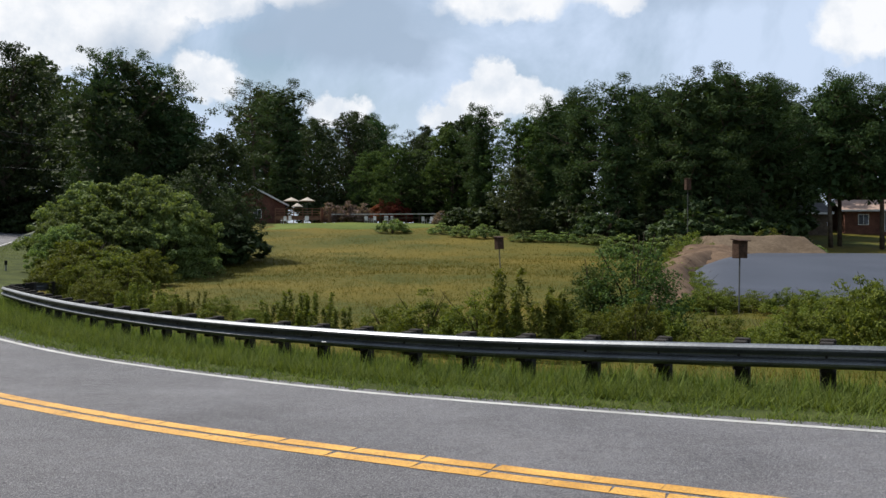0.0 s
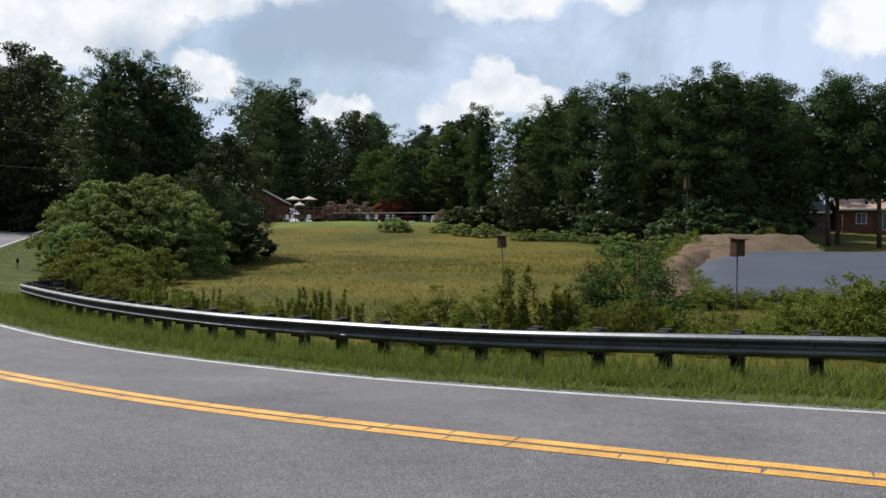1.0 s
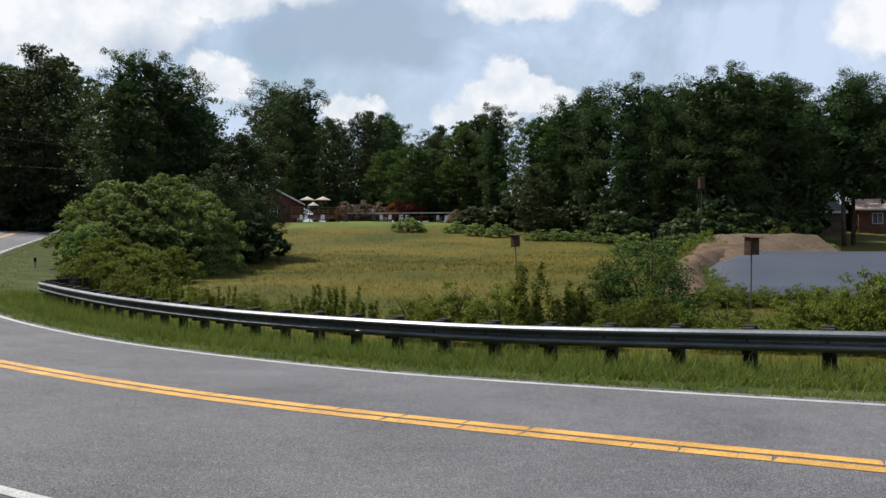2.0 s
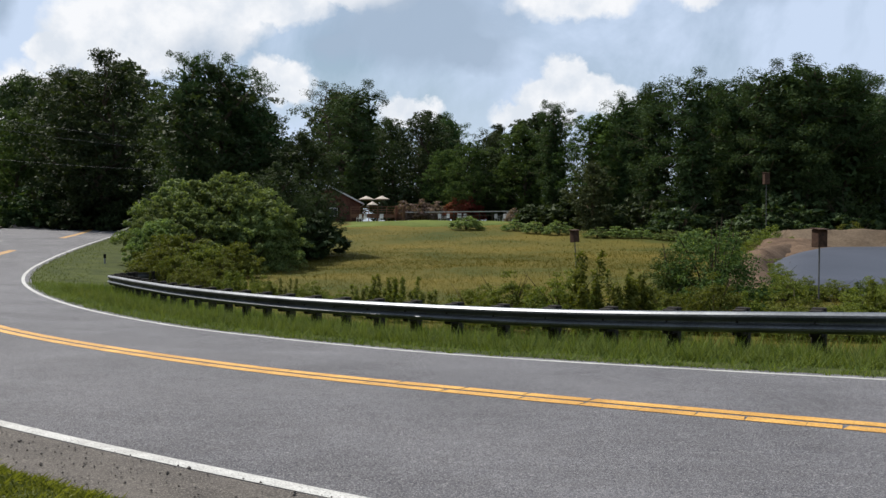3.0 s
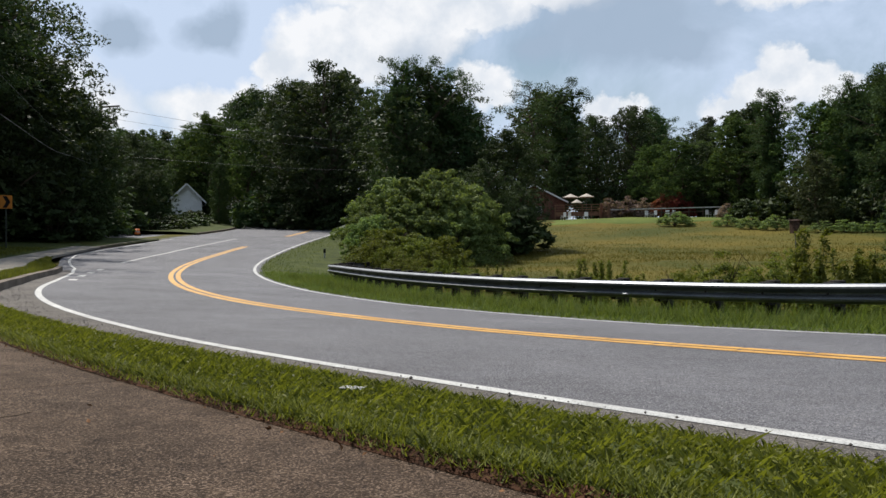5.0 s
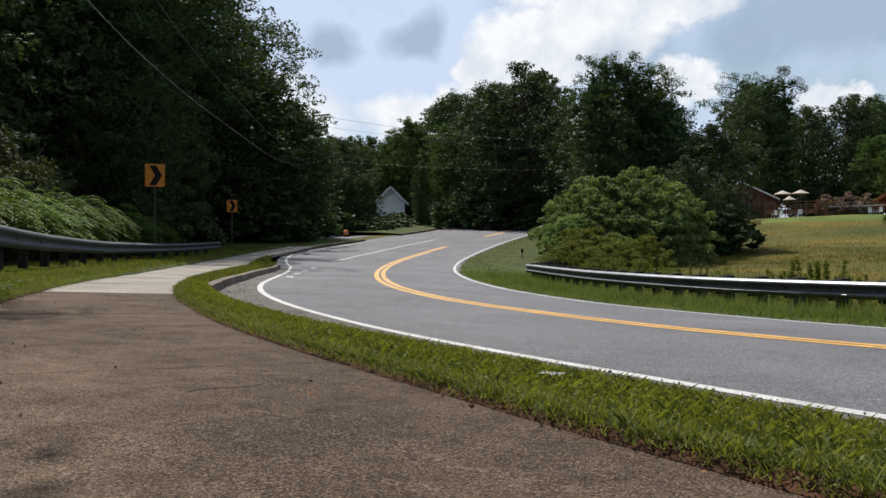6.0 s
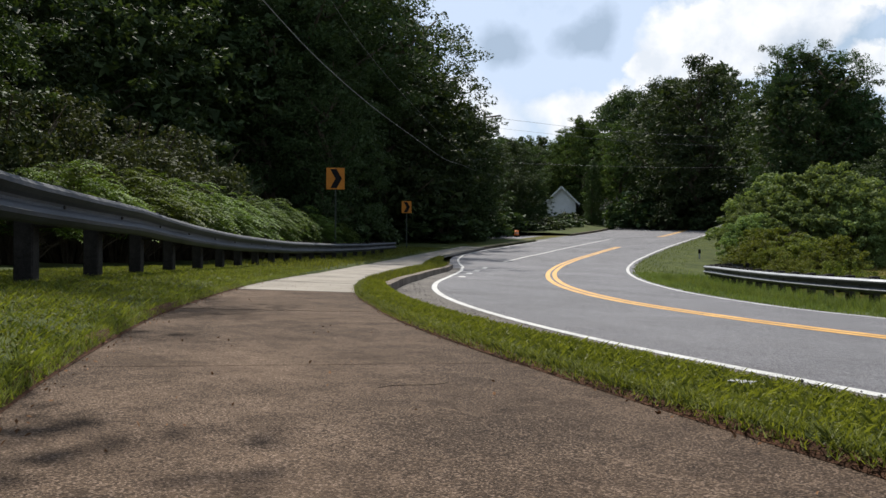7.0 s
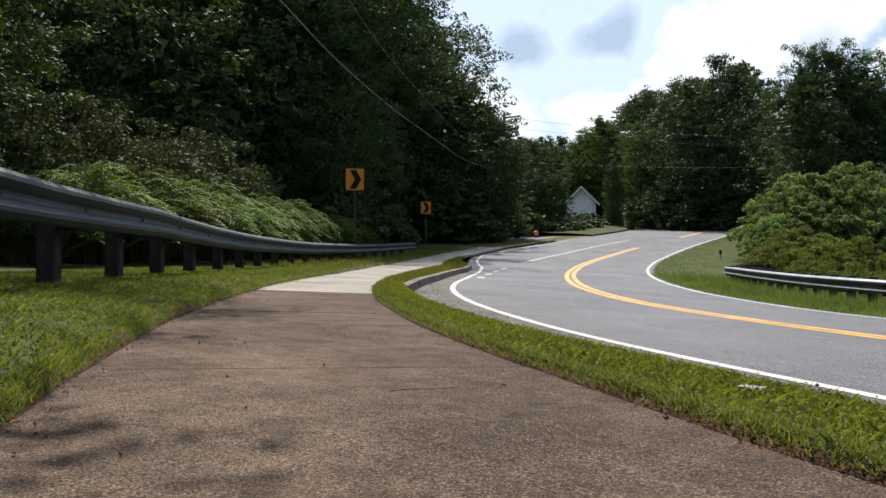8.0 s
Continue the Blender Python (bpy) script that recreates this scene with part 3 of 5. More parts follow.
def broad_tree(seed, h, leaf, clumps, per, low=0.12, width=0.30, mat=None, fill=110, inner=0.026):
    rng = np.random.default_rng(seed)
    root = new("tree")
    pts = [(0, 0, -0.3)] + [(rng.normal() * 0.012 * h * k, rng.normal() * 0.012 * h * k, h * 0.85 * k / 6) for k in range(1, 7)]
    radii = [0.026 * h, 0.02 * h, 0.017 * h, 0.014 * h, 0.010 * h, 0.007 * h, 0.003 * h]
    # lobes of the crown
    lobes = []
    for k in range(24):
        zf = low + (0.95 - low) * (k + 0.5) / 24 + rng.normal() * 0.02
        prof = math.sin(math.pi * min(max((zf - low + 0.10) / (1.10 - low), 0), 1)) ** 0.7
        a = k * 2.4 + rng.normal() * 0.4
        r = width * h * prof * rng.uniform(0.45, 0.75)
        lobes.append((r * math.cos(a), r * math.sin(a), zf * h, h * width * prof * rng.uniform(0.42, 0.62) + 0.03 * h))
    limbs = []
    for x, y, z, r in lobes[::1]:
        b = max(z - 0.16 * h, 0.1 * h)
        tx, ty = (float(np.interp(b, [p[2] for p in pts], [p[i] for p in pts])) for i in (0, 1))
        limbs.append(([(tx, ty, b), (tx + (x - tx) * 0.5, ty + (y - ty) * 0.5, b + (z - b) * 0.4), (x, y, z)], [0.008 * h, 0.005 * h, 0.0015 * h]))
    trunk_part(root, pts, radii, limbs)
    cs, rs = [], []
    for k in range(clumps):
        x, y, z, r = lobes[rng.integers(len(lobes))]
        d = rng.normal(size=3)
        d /= np.linalg.norm(d)
        d[2] *= 0.8
        q = r * rng.uniform(0.55, 1.12)
        cs.append((x + d[0] * q, y + d[1] * q, max(z + d[2] * q, 0.03 * h)))
        rs.append(h * rng.uniform(0.022, 0.05))
    v, f = leaf_cloud(rng, cs, rs, per, leaf)
    # the close inner foliage that shuts out the light
    vi, fi = leaf_cloud(rng, [q[:3] for q in lobes], [q[3] * 0.6 for q in lobes], fill, h * inner, flat=0.9)
    v, f = np.concatenate([v, vi]), np.concatenate([f, fi + len(v)])
    cloud_object("crown", v, f, mat or M_BROAD, root)
    return root


def pine_tree(seed, h, leaf, per, sparse=False, bare=0.14):
    """Tall bare-stemmed pine with an uneven, layered head."""
    rng = np.random.default_rng(seed)
    root = new("tree")
    pts = [(0, 0, -0.3)] + [(rng.normal() * 0.006 * h * k, rng.normal() * 0.006 * h * k, h * 0.96 * k / 6) for k in range(1, 7)]
    radii = [0.014 * h, 0.012 * h, 0.011 * h, 0.009 * h, 0.007 * h, 0.005 * h, 0.002 * h]
    limbs, cs, rs = [], [], []
    low = 0.45 if sparse else bare
    n = 26 if sparse else 46
    for k in range(n):
        zf = low + (0.98 - low) * (k / n) + rng.normal() * 0.01
        env = min(1.0, max(1.05 - zf, 0.0) / 0.30) ** 0.6 * (0.6 + 0.4 * min(1, (zf - low) / 0.2))
        L = h * (0.20 if sparse else 0.23) * env * rng.uniform(0.6, 1.15)
        a = k * 2.4 + rng.normal() * 0.5
        tx, ty = (float(np.interp(zf * h, [p[2] for p in pts], [p[i] for p in pts])) for i in (0, 1))
        ex, ey, ez = tx + math.cos(a) * L, ty + math.sin(a) * L, zf * h + L * rng.uniform(-0.1, 0.5)
        limbs.append(([(tx, ty, zf * h), ((tx + ex) / 2, (ty + ey) / 2, zf * h + 0.1 * L), (ex, ey, ez)], [0.004 * h, 0.0025 * h, 0.001 * h]))
        for q in ((0.95, 0.75, 0.5) if sparse else (1.0, 0.85, 0.65, 0.42, 0.25)):
            cs.append((tx + (ex - tx) * q + rng.normal() * 0.02 * h, ty + (ey - ty) * q + rng.normal() * 0.02 * h, zf * h + (ez - zf * h) * q + 0.012 * h))
            rs.append(h * rng.uniform(0.026, 0.058))
    trunk_part(root, pts, radii, limbs)
    v, f = leaf_cloud(rng, cs, rs, per, leaf, flat=0.8, stretch=1.4)
    if not sparse:
        vi, fi = leaf_cloud(rng, [(0, 0, h * z) for z in np.linspace(bare, 0.88, 14)], [h * 0.115] * 14, 120, h * 0.036, flat=0.9)
        v, f = np.concatenate([v, vi]), np.concatenate([f, fi + len(v)])
    cloud_object("crown", v, f, M_PINE, root)
    return root


def bush(seed, w, h, leaf, clumps, per, mat, name="bush"):
    rng = np.random.default_rng(seed)
    root = new(name)
    verts, faces = [], []
    cs, rs = [], []
    for k in range(9):
        a = rng.uniform(0, 6.28)
        r = w * 0.42 * rng.uniform(0.2, 1)
        tip = (math.cos(a) * r, math.sin(a) * r, h * rng.uniform(0.55, 0.98))
        tube(verts, faces, [(0.05 * math.cos(a), 0.05 * math.sin(a), -0.15), (tip[0] * 0.4, tip[1] * 0.4, tip[2] * 0.55), tip], [0.012 * h, 0.008 * h, 0.003 * h], 5)
        if name == "sapling":
            put("stem", verts, faces, M_BARK, root)
            verts, faces = [], []
    if verts:
        put("stem", verts, faces, M_BARK, root)
    for k in range(clumps):
        a, q = rng.uniform(0, 6.28), rng.uniform(0, 1) ** 0.5
        top = h * (1 - 0.65 * q * q) * rng.uniform(0.78, 1.08)
        z = top * rng.uniform(0.04, 1) ** 0.6
        cs.append((math.cos(a) * q * w * 0.5, math.sin(a) * q * w * 0.5, z * 0.94))
        rs.append(min(w, h) * rng.uniform(0.07, 0.14))
    v, f = leaf_cloud(rng, cs, rs, per, leaf)
    v[:, 2] = np.maximum(v[:, 2], -0.05)
    cloud_object("foliage", v, f, mat, root)
    return root


def fern_shrub(seed, w, h, sprays, mat):
    """Arching stems that carry flat sprays of paired leaflets."""
    rng = np.random.default_rng(seed)
    root = new("feathery_shrub")
    verts, faces, V = [], [], []
    for k in range(sprays):
        a, q = k * 2.4 + rng.normal() * 0.3, math.sqrt((k + 0.5) / sprays)
        base = np.array([math.cos(a) * q * w * 0.36, math.sin(a) * q * w * 0.36, h * (0.92 - 0.45 * q) * rng.uniform(0.55, 1.08)])
        if k % 4 == 0:
            tube(verts, faces, [(base[0] * 0.2, base[1] * 0.2, -0.1), tuple(base * np.array([0.6, 0.6, 0.6])), tuple(base)], [0.014, 0.009, 0.004], 5)
        b = a + rng.normal() * 0.8
        L = rng.uniform(0.28, 0.5)
        out = np.array([math.cos(b), math.sin(b), 0.0])
        side = np.array([-math.sin(b), math.cos(b), 0.0])
        for i in range(11):
            t = i / 10
            c = base + out * L * t + np.array([0, 0, 0.12 * L * math.sin(t * 3) - 0.22 * L * t * t])
            r = 0.11 * (1 - 0.6 * abs(t - 0.35)) * rng.uniform(0.8, 1.2)
            for sg in (-1, 1):
                tip = c + side * sg * r + out * r * 0.35 + np.array([0, 0, -0.02 + rng.normal() * 0.012])
                V += [c - out * 0.012, c + out * 0.022, tip]
    put("stem", verts, faces, M_BARK, root)
    v = np.array(V)
    cloud_object("foliage", v, np.arange(len(v)).reshape(-1, 3), mat, root)
    return root


def weed_clump(seed, n, h, spread):
    """Upright stalks set with narrow leaves."""
    rng = np.random.default_rng(seed)
    root = new("weed_clump")
    verts, faces, cs, rs = [], [], [], []
    for k in range(n):
        x, y = rng.normal(size=2) * spread * 0.5
        hh = h * rng.uniform(0.6, 1.1)
        lx, ly = rng.normal(size=2) * 0.08 * hh
        tube(verts, faces, [(x, y, -0.1), (x + lx * 0.5, y + ly * 0.5, hh * 0.5), (x + lx, y + ly, hh)], [0.008, 0.006, 0.003], 4)
        for z in np.linspace(0.15, 1.0, 14):
            cs.append((x + lx * z, y + ly * z, hh * z))
            rs.append(0.11 * (1.25 - 0.7 * z))
    put("stalk", verts, faces, M_WEED, root)
    v, f = leaf_cloud(rng, cs, rs, 16, 0.10, flat=1.0, stretch=2.0)
    cloud_object("foliage", v, f, M_WEED, root)
    return root


BROADS = [broad_tree(11 + k, 18, 0.25, 560, 46, low=0.06, width=0.27 + 0.03 * k) for k in range(4)]
PINES = [pine_tree(31 + k, 20, 0.25, 84) for k in range(3)]
BARE_PINES = [pine_tree(35 + k, 20, 0.25, 84, bare=0.36) for k in range(2)]
OPEN_PINE = pine_tree(41, 26, 0.30, 60, sparse=True)
NEARS = [broad_tree(51 + k, 14, 0.125, 620, 84, low=0.02 + 0.03 * k, width=0.30, fill=200, inner=0.018) for k in range(2)]
FAR = [broad_tree(16 + k, 18, 0.46, 400, 16, low=0.06, width=0.30, fill=80, inner=0.045) for k in range(2)]
PALE = broad_tree(19, 18, 0.42, 420, 30, low=0.05, width=0.30, mat=M_OLIVE)
LEAFY = broad_tree(23, 18, 0.30, 460, 46, low=0.05, width=0.31, mat=M_LEAF)
OVERHANG = broad_tree(57, 17, 0.15, 820, 78, low=0.40, width=0.38, fill=90, inner=0.020)
TREES = [
    (40.4, 75.1, 15.6, 'q'), (39.1, 80.1, 16.9, 'q'), (35.0, 86.5, 17.6, 'q'), (32.0, 80.3, 17.1, 'q'), (37.0, 77.5, 16.6, 'q'), (28.2, 79.0, 17.6, 'p'), (30.6, 85.3, 18.6, 'p'),
    (25.1, 80.5, 17.4, 'p'), (24.6, 90.5, 18.2, 'p'), (19.3, 85.6, 17.8, 'p'), (16.9, 90.6, 18.0, 'p'), (15.0, 95.7, 17.6, 'p'),
    (11.3, 98.8, 16.4, 'g'), (6.9, 100.9, 17.8, 'p'), (3.9, 112.9, 17.1, 'g'), (-0.2, 131.0, 20.0, 'b'), (-3.5, 115.1, 15.3, 'g'),
    (-10.5, 126.3, 21.6, 'b'), (-7.3, 136.2, 21.6, 'p'), (-16.7, 136.4, 21.8, 'b'), (-25.9, 133.6, 27.0, 'P'), (-20.0, 126.5, 24.8, 'p'),
    (9.8, 86.0, 9.6, 'y'), (-0.8, 117.0, 14.6, 'b'), (-7.2, 119.5, 14.8, 'g'), (44.4, 75.0, 16.1, 'q'), (50.3, 77.9, 16.9, 'q'),
    (-21.0, 58.6, 14.3, 'n'), (-18.7, 60.9, 14.2, 'n'), (-16.4, 60.4, 11.2, 'n'), (-19.6, 59.8, 13.6, 'b'), (-24.3, 66.3, 10.4, 'b'), (-14.4, 59.2, 8.5, 'b'), (-12.7, 57.4, 8.8, 'b'), (-13.2, 51.5, 6.0, 'b'), (-11.6, 54.0, 4.8, 'b'),
    (-36.4, 79.3, 19.4, 'b'), (-43.4, 86.5, 19.3, 'b'), (-41.5, 82.8, 18.8, 'b'), (-49.3, 86.5, 15.3, 'g'), (-55.2, 74.6, 13.0, 'g'), (-51.0, 82.4, 11.0, 's'),
    (-68.5, 95.8, 15.6, 'b'), (-41.6, 49.7, 11.8, 'b'), (-43.5, 49.0, 9.5, 'b'), (-47.5, 56.0, 9.0, 'b'), (-49.0, 60.0, 9.0, 'b'),
    (-44.0, 43.0, 15.5, 'b'),
    (-62.2, 99.2, 18.8, 'g'), (-56.5, 100.5, 22.2, 'b'), (-66.9, 101.6, 17.6, 'g')]
NEAR_TREES = [(-34.2, 14.6, 15.8), (-30.4, 9.2, 15.0), (-28.0, 5.9, 14.0), (-24.4, 4.0, 13.2), (-20.6, 4.2, 12.2), (-19.2, 1.6, 11.5), (-17.6, -1.2, 10.8),
              (-16.1, -2.6, 10.8), (-38.0, 21.0, 15.5), (-42.3, 36.1, 13.7), (-40.2, 23.5, 17.0), (-34.0, 12.5, 16.0), (-32.3, 7.8, 15.0), (-37.0, 17.8, 16.5), (-39.5, 31.5, 12.5),
              (-45.0, 40.5, 12.0), (-44.5, 47.8, 16.0), (-42.6, 41.0, 18.8), (-42.2, 45.6, 13.0), (-43.6, 49.6, 11.0), (-44.5, 51.0, 12.0), (-47.0, 46.0, 11.0), (-43.0, 31.0, 15.0), (-26.0, 6.5, 13.3), (-24.5, 2.0, 12.8),
              (-13.0, -8.0, 12.5), (-8.5, -12.5, 13.0), (-2.5, -15.0, 13.5), (4.5, -17.5, 13.0), (12.0, -21.0, 14.0), (-19.0, -9.0, 14.0)]
# the woods behind the front row
BACK = [(x * 1.17 + 3 * math.sin(i * 2.3), y * 1.17 + 2 * math.cos(i * 1.7), top * 1.12 - 0.6, 'b' if i % 3 else 'p') for i, (x, y, top, kind) in enumerate(TREES) if y > 70 and not (x > 36 or (x < -48 and y < 90))]
BACK += [(45.0, 125.0, 18.0, 'b'), (52.0, 130.0, 19.0, 'b'), (59.0, 134.0, 19.0, 'b'), (66.0, 128.0, 19.0, 'b'), (38.0, 122.0, 19.0, 'b'), (-62.0, 74.0, 15.0, 'b'), (-55.0, 66.0, 13.0, 'b'), (-50.0, 60.0, 12.0, 'b'), (70.0, 84.0, 18.0, 'p'), (76.0, 78.0, 17.0, 'b'), (60.0, 118.0, 22.0, 'b'), (50.0, 116.0, 21.0, 'p'), (42.0, 112.0, 21.0, 'b'), (70.0, 112.0, 21.0, 'b'), (35.0, 108.0, 20.0, 'b'), (46.0, 108.0, 20.0, 'b'), (-70.0, 108.0, 18.0, 'b'), (-72.0, 104.0, 17.5, 'b'), (-66.5, 108.0, 17.0, 'b'), (-76.0, 98.0, 17.0, 'b'), (-60.0, 110.0, 18.0, 'b'), (-52.0, 106.0, 19.0, 'b'), (-44.0, 104.0, 19.0, 'b'), (-28.0, 100.0, 17.0, 'b'), (-31.0, 88.0, 16.0, 'b'), (-22.5, 72.0, 14.5, 'b'), (-28.0, 76.0, 15.5, 'b')]
rnd = random.Random(5)
used = set()


def plant(proto, x, y, top, native, label, category, group, wide=1.0, turn=None):
    """Stands a tree or bush on the ground with its top at that height; the first use takes the original itself."""
    z = gz(x, y)
    k = (top - z) / native
    m = Matrix.Translation((x, y, z)) @ Matrix.Rotation(rnd.uniform(0, 6.28) if turn is None else turn, 4, "Z") @ Matrix.Diagonal((k * wide, k * wide, k, 1))
    if proto.name in used:
        o = copy_thing(proto, Matrix())
    else:
        o = proto
        used.add(proto.name)
    o.matrix_basis = m
    return tagged(o, label, category, group)


for x, y, top, kind in BACK:
    plant(rnd.choice(FAR), x, y, top, 18, "broadleaf tree deep in the woods", "tree", "woods behind", rnd.uniform(0.95, 1.2))
for x, y, top, kind in TREES:
    if kind == "y":
        plant(PALE, x, y, top, 18, "lighter yellow-green tree at the edge of the woods", "tree", "trees round the meadow", 1.15)
    elif kind == "s":
        plant(BROADS[0], x, y, top, 18, "slender broadleaf tree between the white buildings", "tree", "trees round the meadow", 0.55)
    elif kind == "n":
        plant(rnd.choice(PINES), x, y, top, 20, "dense dark green pine rising behind the vines", "tree", "trees round the meadow", 0.85)
    elif kind == "g":
        plant(LEAFY, x, y, top, 18, "mid-green broadleaf tree with a rounded crown", "tree", "trees round the meadow", rnd.uniform(0.95, 1.2))
    elif kind == "q":
        plant(rnd.choice(BARE_PINES), x, y, top, 20, "tall pine with a bare lower trunk", "tree", "trees round the meadow", rnd.uniform(0.95, 1.15))
    elif kind == "b":
        plant(rnd.choice(BROADS), x, y, top, 18, "tall broadleaf tree with a full dark green crown", "tree", "trees round the meadow", rnd.uniform(0.9, 1.2))
    elif kind == "p":
        plant(rnd.choice(PINES), x, y, top, 20, "tall dark green pine at the meadow's edge", "tree", "trees round the meadow", rnd.uniform(0.95, 1.2))
    else:
        plant(OPEN_PINE, x, y, top, 26, "tall open-headed pine above the other trees", "tree", "trees round the meadow", 1.0)
for x, y in ((-38, 20), (-42, 24), (-36, 12), (-35, 4), (-48, 30), (-50, 36), (-53, 42), (-56, 50)):
    plant(rnd.choice(FAR), x, y, gz(x, y) + 16.5, 18, "broadleaf tree deep in the woods", "tree", "woods behind", 1.15)
# added up-sun and out of sight, only to darken the crowns in front
for x, y, top in ((-48.5, 41.5, 26.0), (-46.5, 33.0, 25.0), (-44.5, 25.5, 24.0)):
    plant(rnd.choice(FAR), x, y, top, 18, "added tall tree shading the crowns in front, hidden behind them", "tree", "woods behind", 1.0)
for x, y, top in NEAR_TREES:
    deep = x < -31 or y < -11
    plant(rnd.choice(BROADS if deep else NEARS), x, y, top, 18 if deep else 14, "dense shady broadleaf tree behind the guardrail", "tree", "trees behind the footpath", rnd.uniform(0.95, 1.2))
plant(OVERHANG, -41.6, 34.0, 22.0, 17, "tall broadleaf tree leaning out over the footpath", "tree", "trees behind the footpath", 1.12, 0.4)
plant(NEARS[0], -33.6, 28.6, 11.5, 14, "dense shady broadleaf tree behind the guardrail", "tree", "trees behind the footpath", 1.0)
plant(NEARS[1], -36.0, 27.0, 13.5, 14, "dense shady broadleaf tree behind the guardrail", "tree", "trees behind the footpath", 1.0)
plant(OVERHANG, -37.8, 29.9, 21.0, 17, "tall broadleaf tree leaning out over the footpath", "tree", "trees behind the footpath", 1.12, 0.9)
# the next two stand out of view, placed to throw shadows on the footpath
plant(OVERHANG, -14.3, 3.4, 12.5, 17, "tall broadleaf tree leaning out over the footpath", "tree", "trees behind the footpath", 1.08, 2.0)
plant(OVERHANG, -7.6, -2.2, 12.0, 17, "unseen broadleaf tree behind the guardrail, added to shade the footpath", "tree", "trees behind the footpath", 1.3, 0.7)
plant(OVERHANG, -16.5, -0.5, 14.0, 17, "tall broadleaf tree leaning out over the footpath", "tree", "trees behind the footpath", 1.0, 1.2)
plant(OVERHANG, -33.0, 6.0, 18.5, 17, "tall broadleaf tree leaning out over the footpath", "tree", "trees behind the footpath", 1.0, 2.4)


def vine_mound(seed, w, h, leaf, lobes, clumps, per):
    """Shrubs under a hanging cover of vines: many rounded lobes with dark hollows between."""
    rng = np.random.default_rng(seed)
    root = new("vine_mound")
    verts, faces, cs, rs = [], [], [], []
    for k in range(lobes):
        a, q = k * 2.4 + rng.normal() * 0.3, math.sqrt((k + 0.5) / lobes)
        z = h * (0.88 - 0.62 * q * q) * rng.uniform(0.8, 1.12)
        c = np.array([math.cos(a) * q * w * 0.46, math.sin(a) * q * w * 0.46, z])
        r = h * rng.uniform(0.12, 0.20)
        tube(verts, faces, [(0.05 * math.cos(a), 0.05 * math.sin(a), -0.15), (c[0] * 0.5, c[1] * 0.5, z * 0.6), tuple(c)], [0.012 * h, 0.008 * h, 0.003 * h], 5)
        for i in range(clumps):
            d = rng.normal(size=3)
            d /= np.linalg.norm(d)
            d[2] = abs(d[2]) * 1.0 - 0.55 * (rng.uniform() < 0.35)
            cs.append(tuple(c + d * r * np.array([1.1, 1.1, 0.75])))
            rs.append(r * rng.uniform(0.22, 0.42))
        for drop in (0.35, 0.7):
            cs.append((c[0] * 1.03, c[1] * 1.03, max(z - r - h * 0.2 * drop * 2, 0.1)))
            rs.append(r * 0.7)
    put("stem", verts, faces, M_BARK, root)
    v, f = leaf_cloud(rng, cs, rs, per, leaf, flat=0.7)
    v[:, 2] = np.maximum(v[:, 2], -0.05)
    cloud_object("foliage", v, f, M_VINE, root)
    return root


VINES = [vine_mound(61 + k, 5.0, 4.0, 0.13, 28, 14, 66) for k in range(2)]
for x, y, top, wide in ((-16.8, 46.0, 4.5, 1.1), (-14.4, 45.2, 4.9, 1.1), (-13.2, 47.0, 4.0, 1.0), (-17.2, 44.0, 3.4, 0.9), (-14.9, 42.6, 3.0, 1.1), (-16.4, 41.0, 2.2, 1.0), (-12.6, 43.6, 3.0, 1.0)):
    plant(rnd.choice(VINES), x, y, top, 4.0, "mound of shrubs smothered in bright green vines", "bush", "vine mounds by the bend", wide)
UNDER = [bush(71 + k, 5.0, 4.0, 0.40, 95, 28, M_BROAD) for k in range(2)]
under_at = [(x + dx, y - 4 + dy, rnd.uniform(2.6, 5.2)) for x, y, top, kind in TREES if y > 70 and kind not in 'yq' and not (y > 96 and x < 6) and not x > 34 and x > -44 for dx, dy in ((-2.0, 0), (2.2, 1.2))]
under_at += [(6.5, 115, 4), (1.5, 118, 5), (-3, 119, 5), (-9, 121, 5), (-13, 122, 5), (-28, 110, 5), (-31, 104, 6), (-27, 98, 5), (-24, 90, 5), (-22, 82, 5), (-23, 75, 5), (-19.5, 57.5, 4.5), (-19.0, 54.5, 5), (-15.5, 55, 5), (-13.0, 54, 4), (-12.3, 53.0, 2.6), (-22.6, 61.5, 4.5), (-39, 44, 3.5), (-42, 47, 4), (-44, 52, 4), (-46, 57, 4.0), (-48.5, 62, 3.0),
             (-38, 79, 5), (-35, 80, 5), (-32.5, 80, 5), (-41, 81, 5)]
for x, y, h in under_at:
    plant(rnd.choice(UNDER), x, y, gz(x, y) + h, 4.0, "dark green undergrowth at the foot of the trees", "bush", "undergrowth", rnd.uniform(1.0, 1.5))


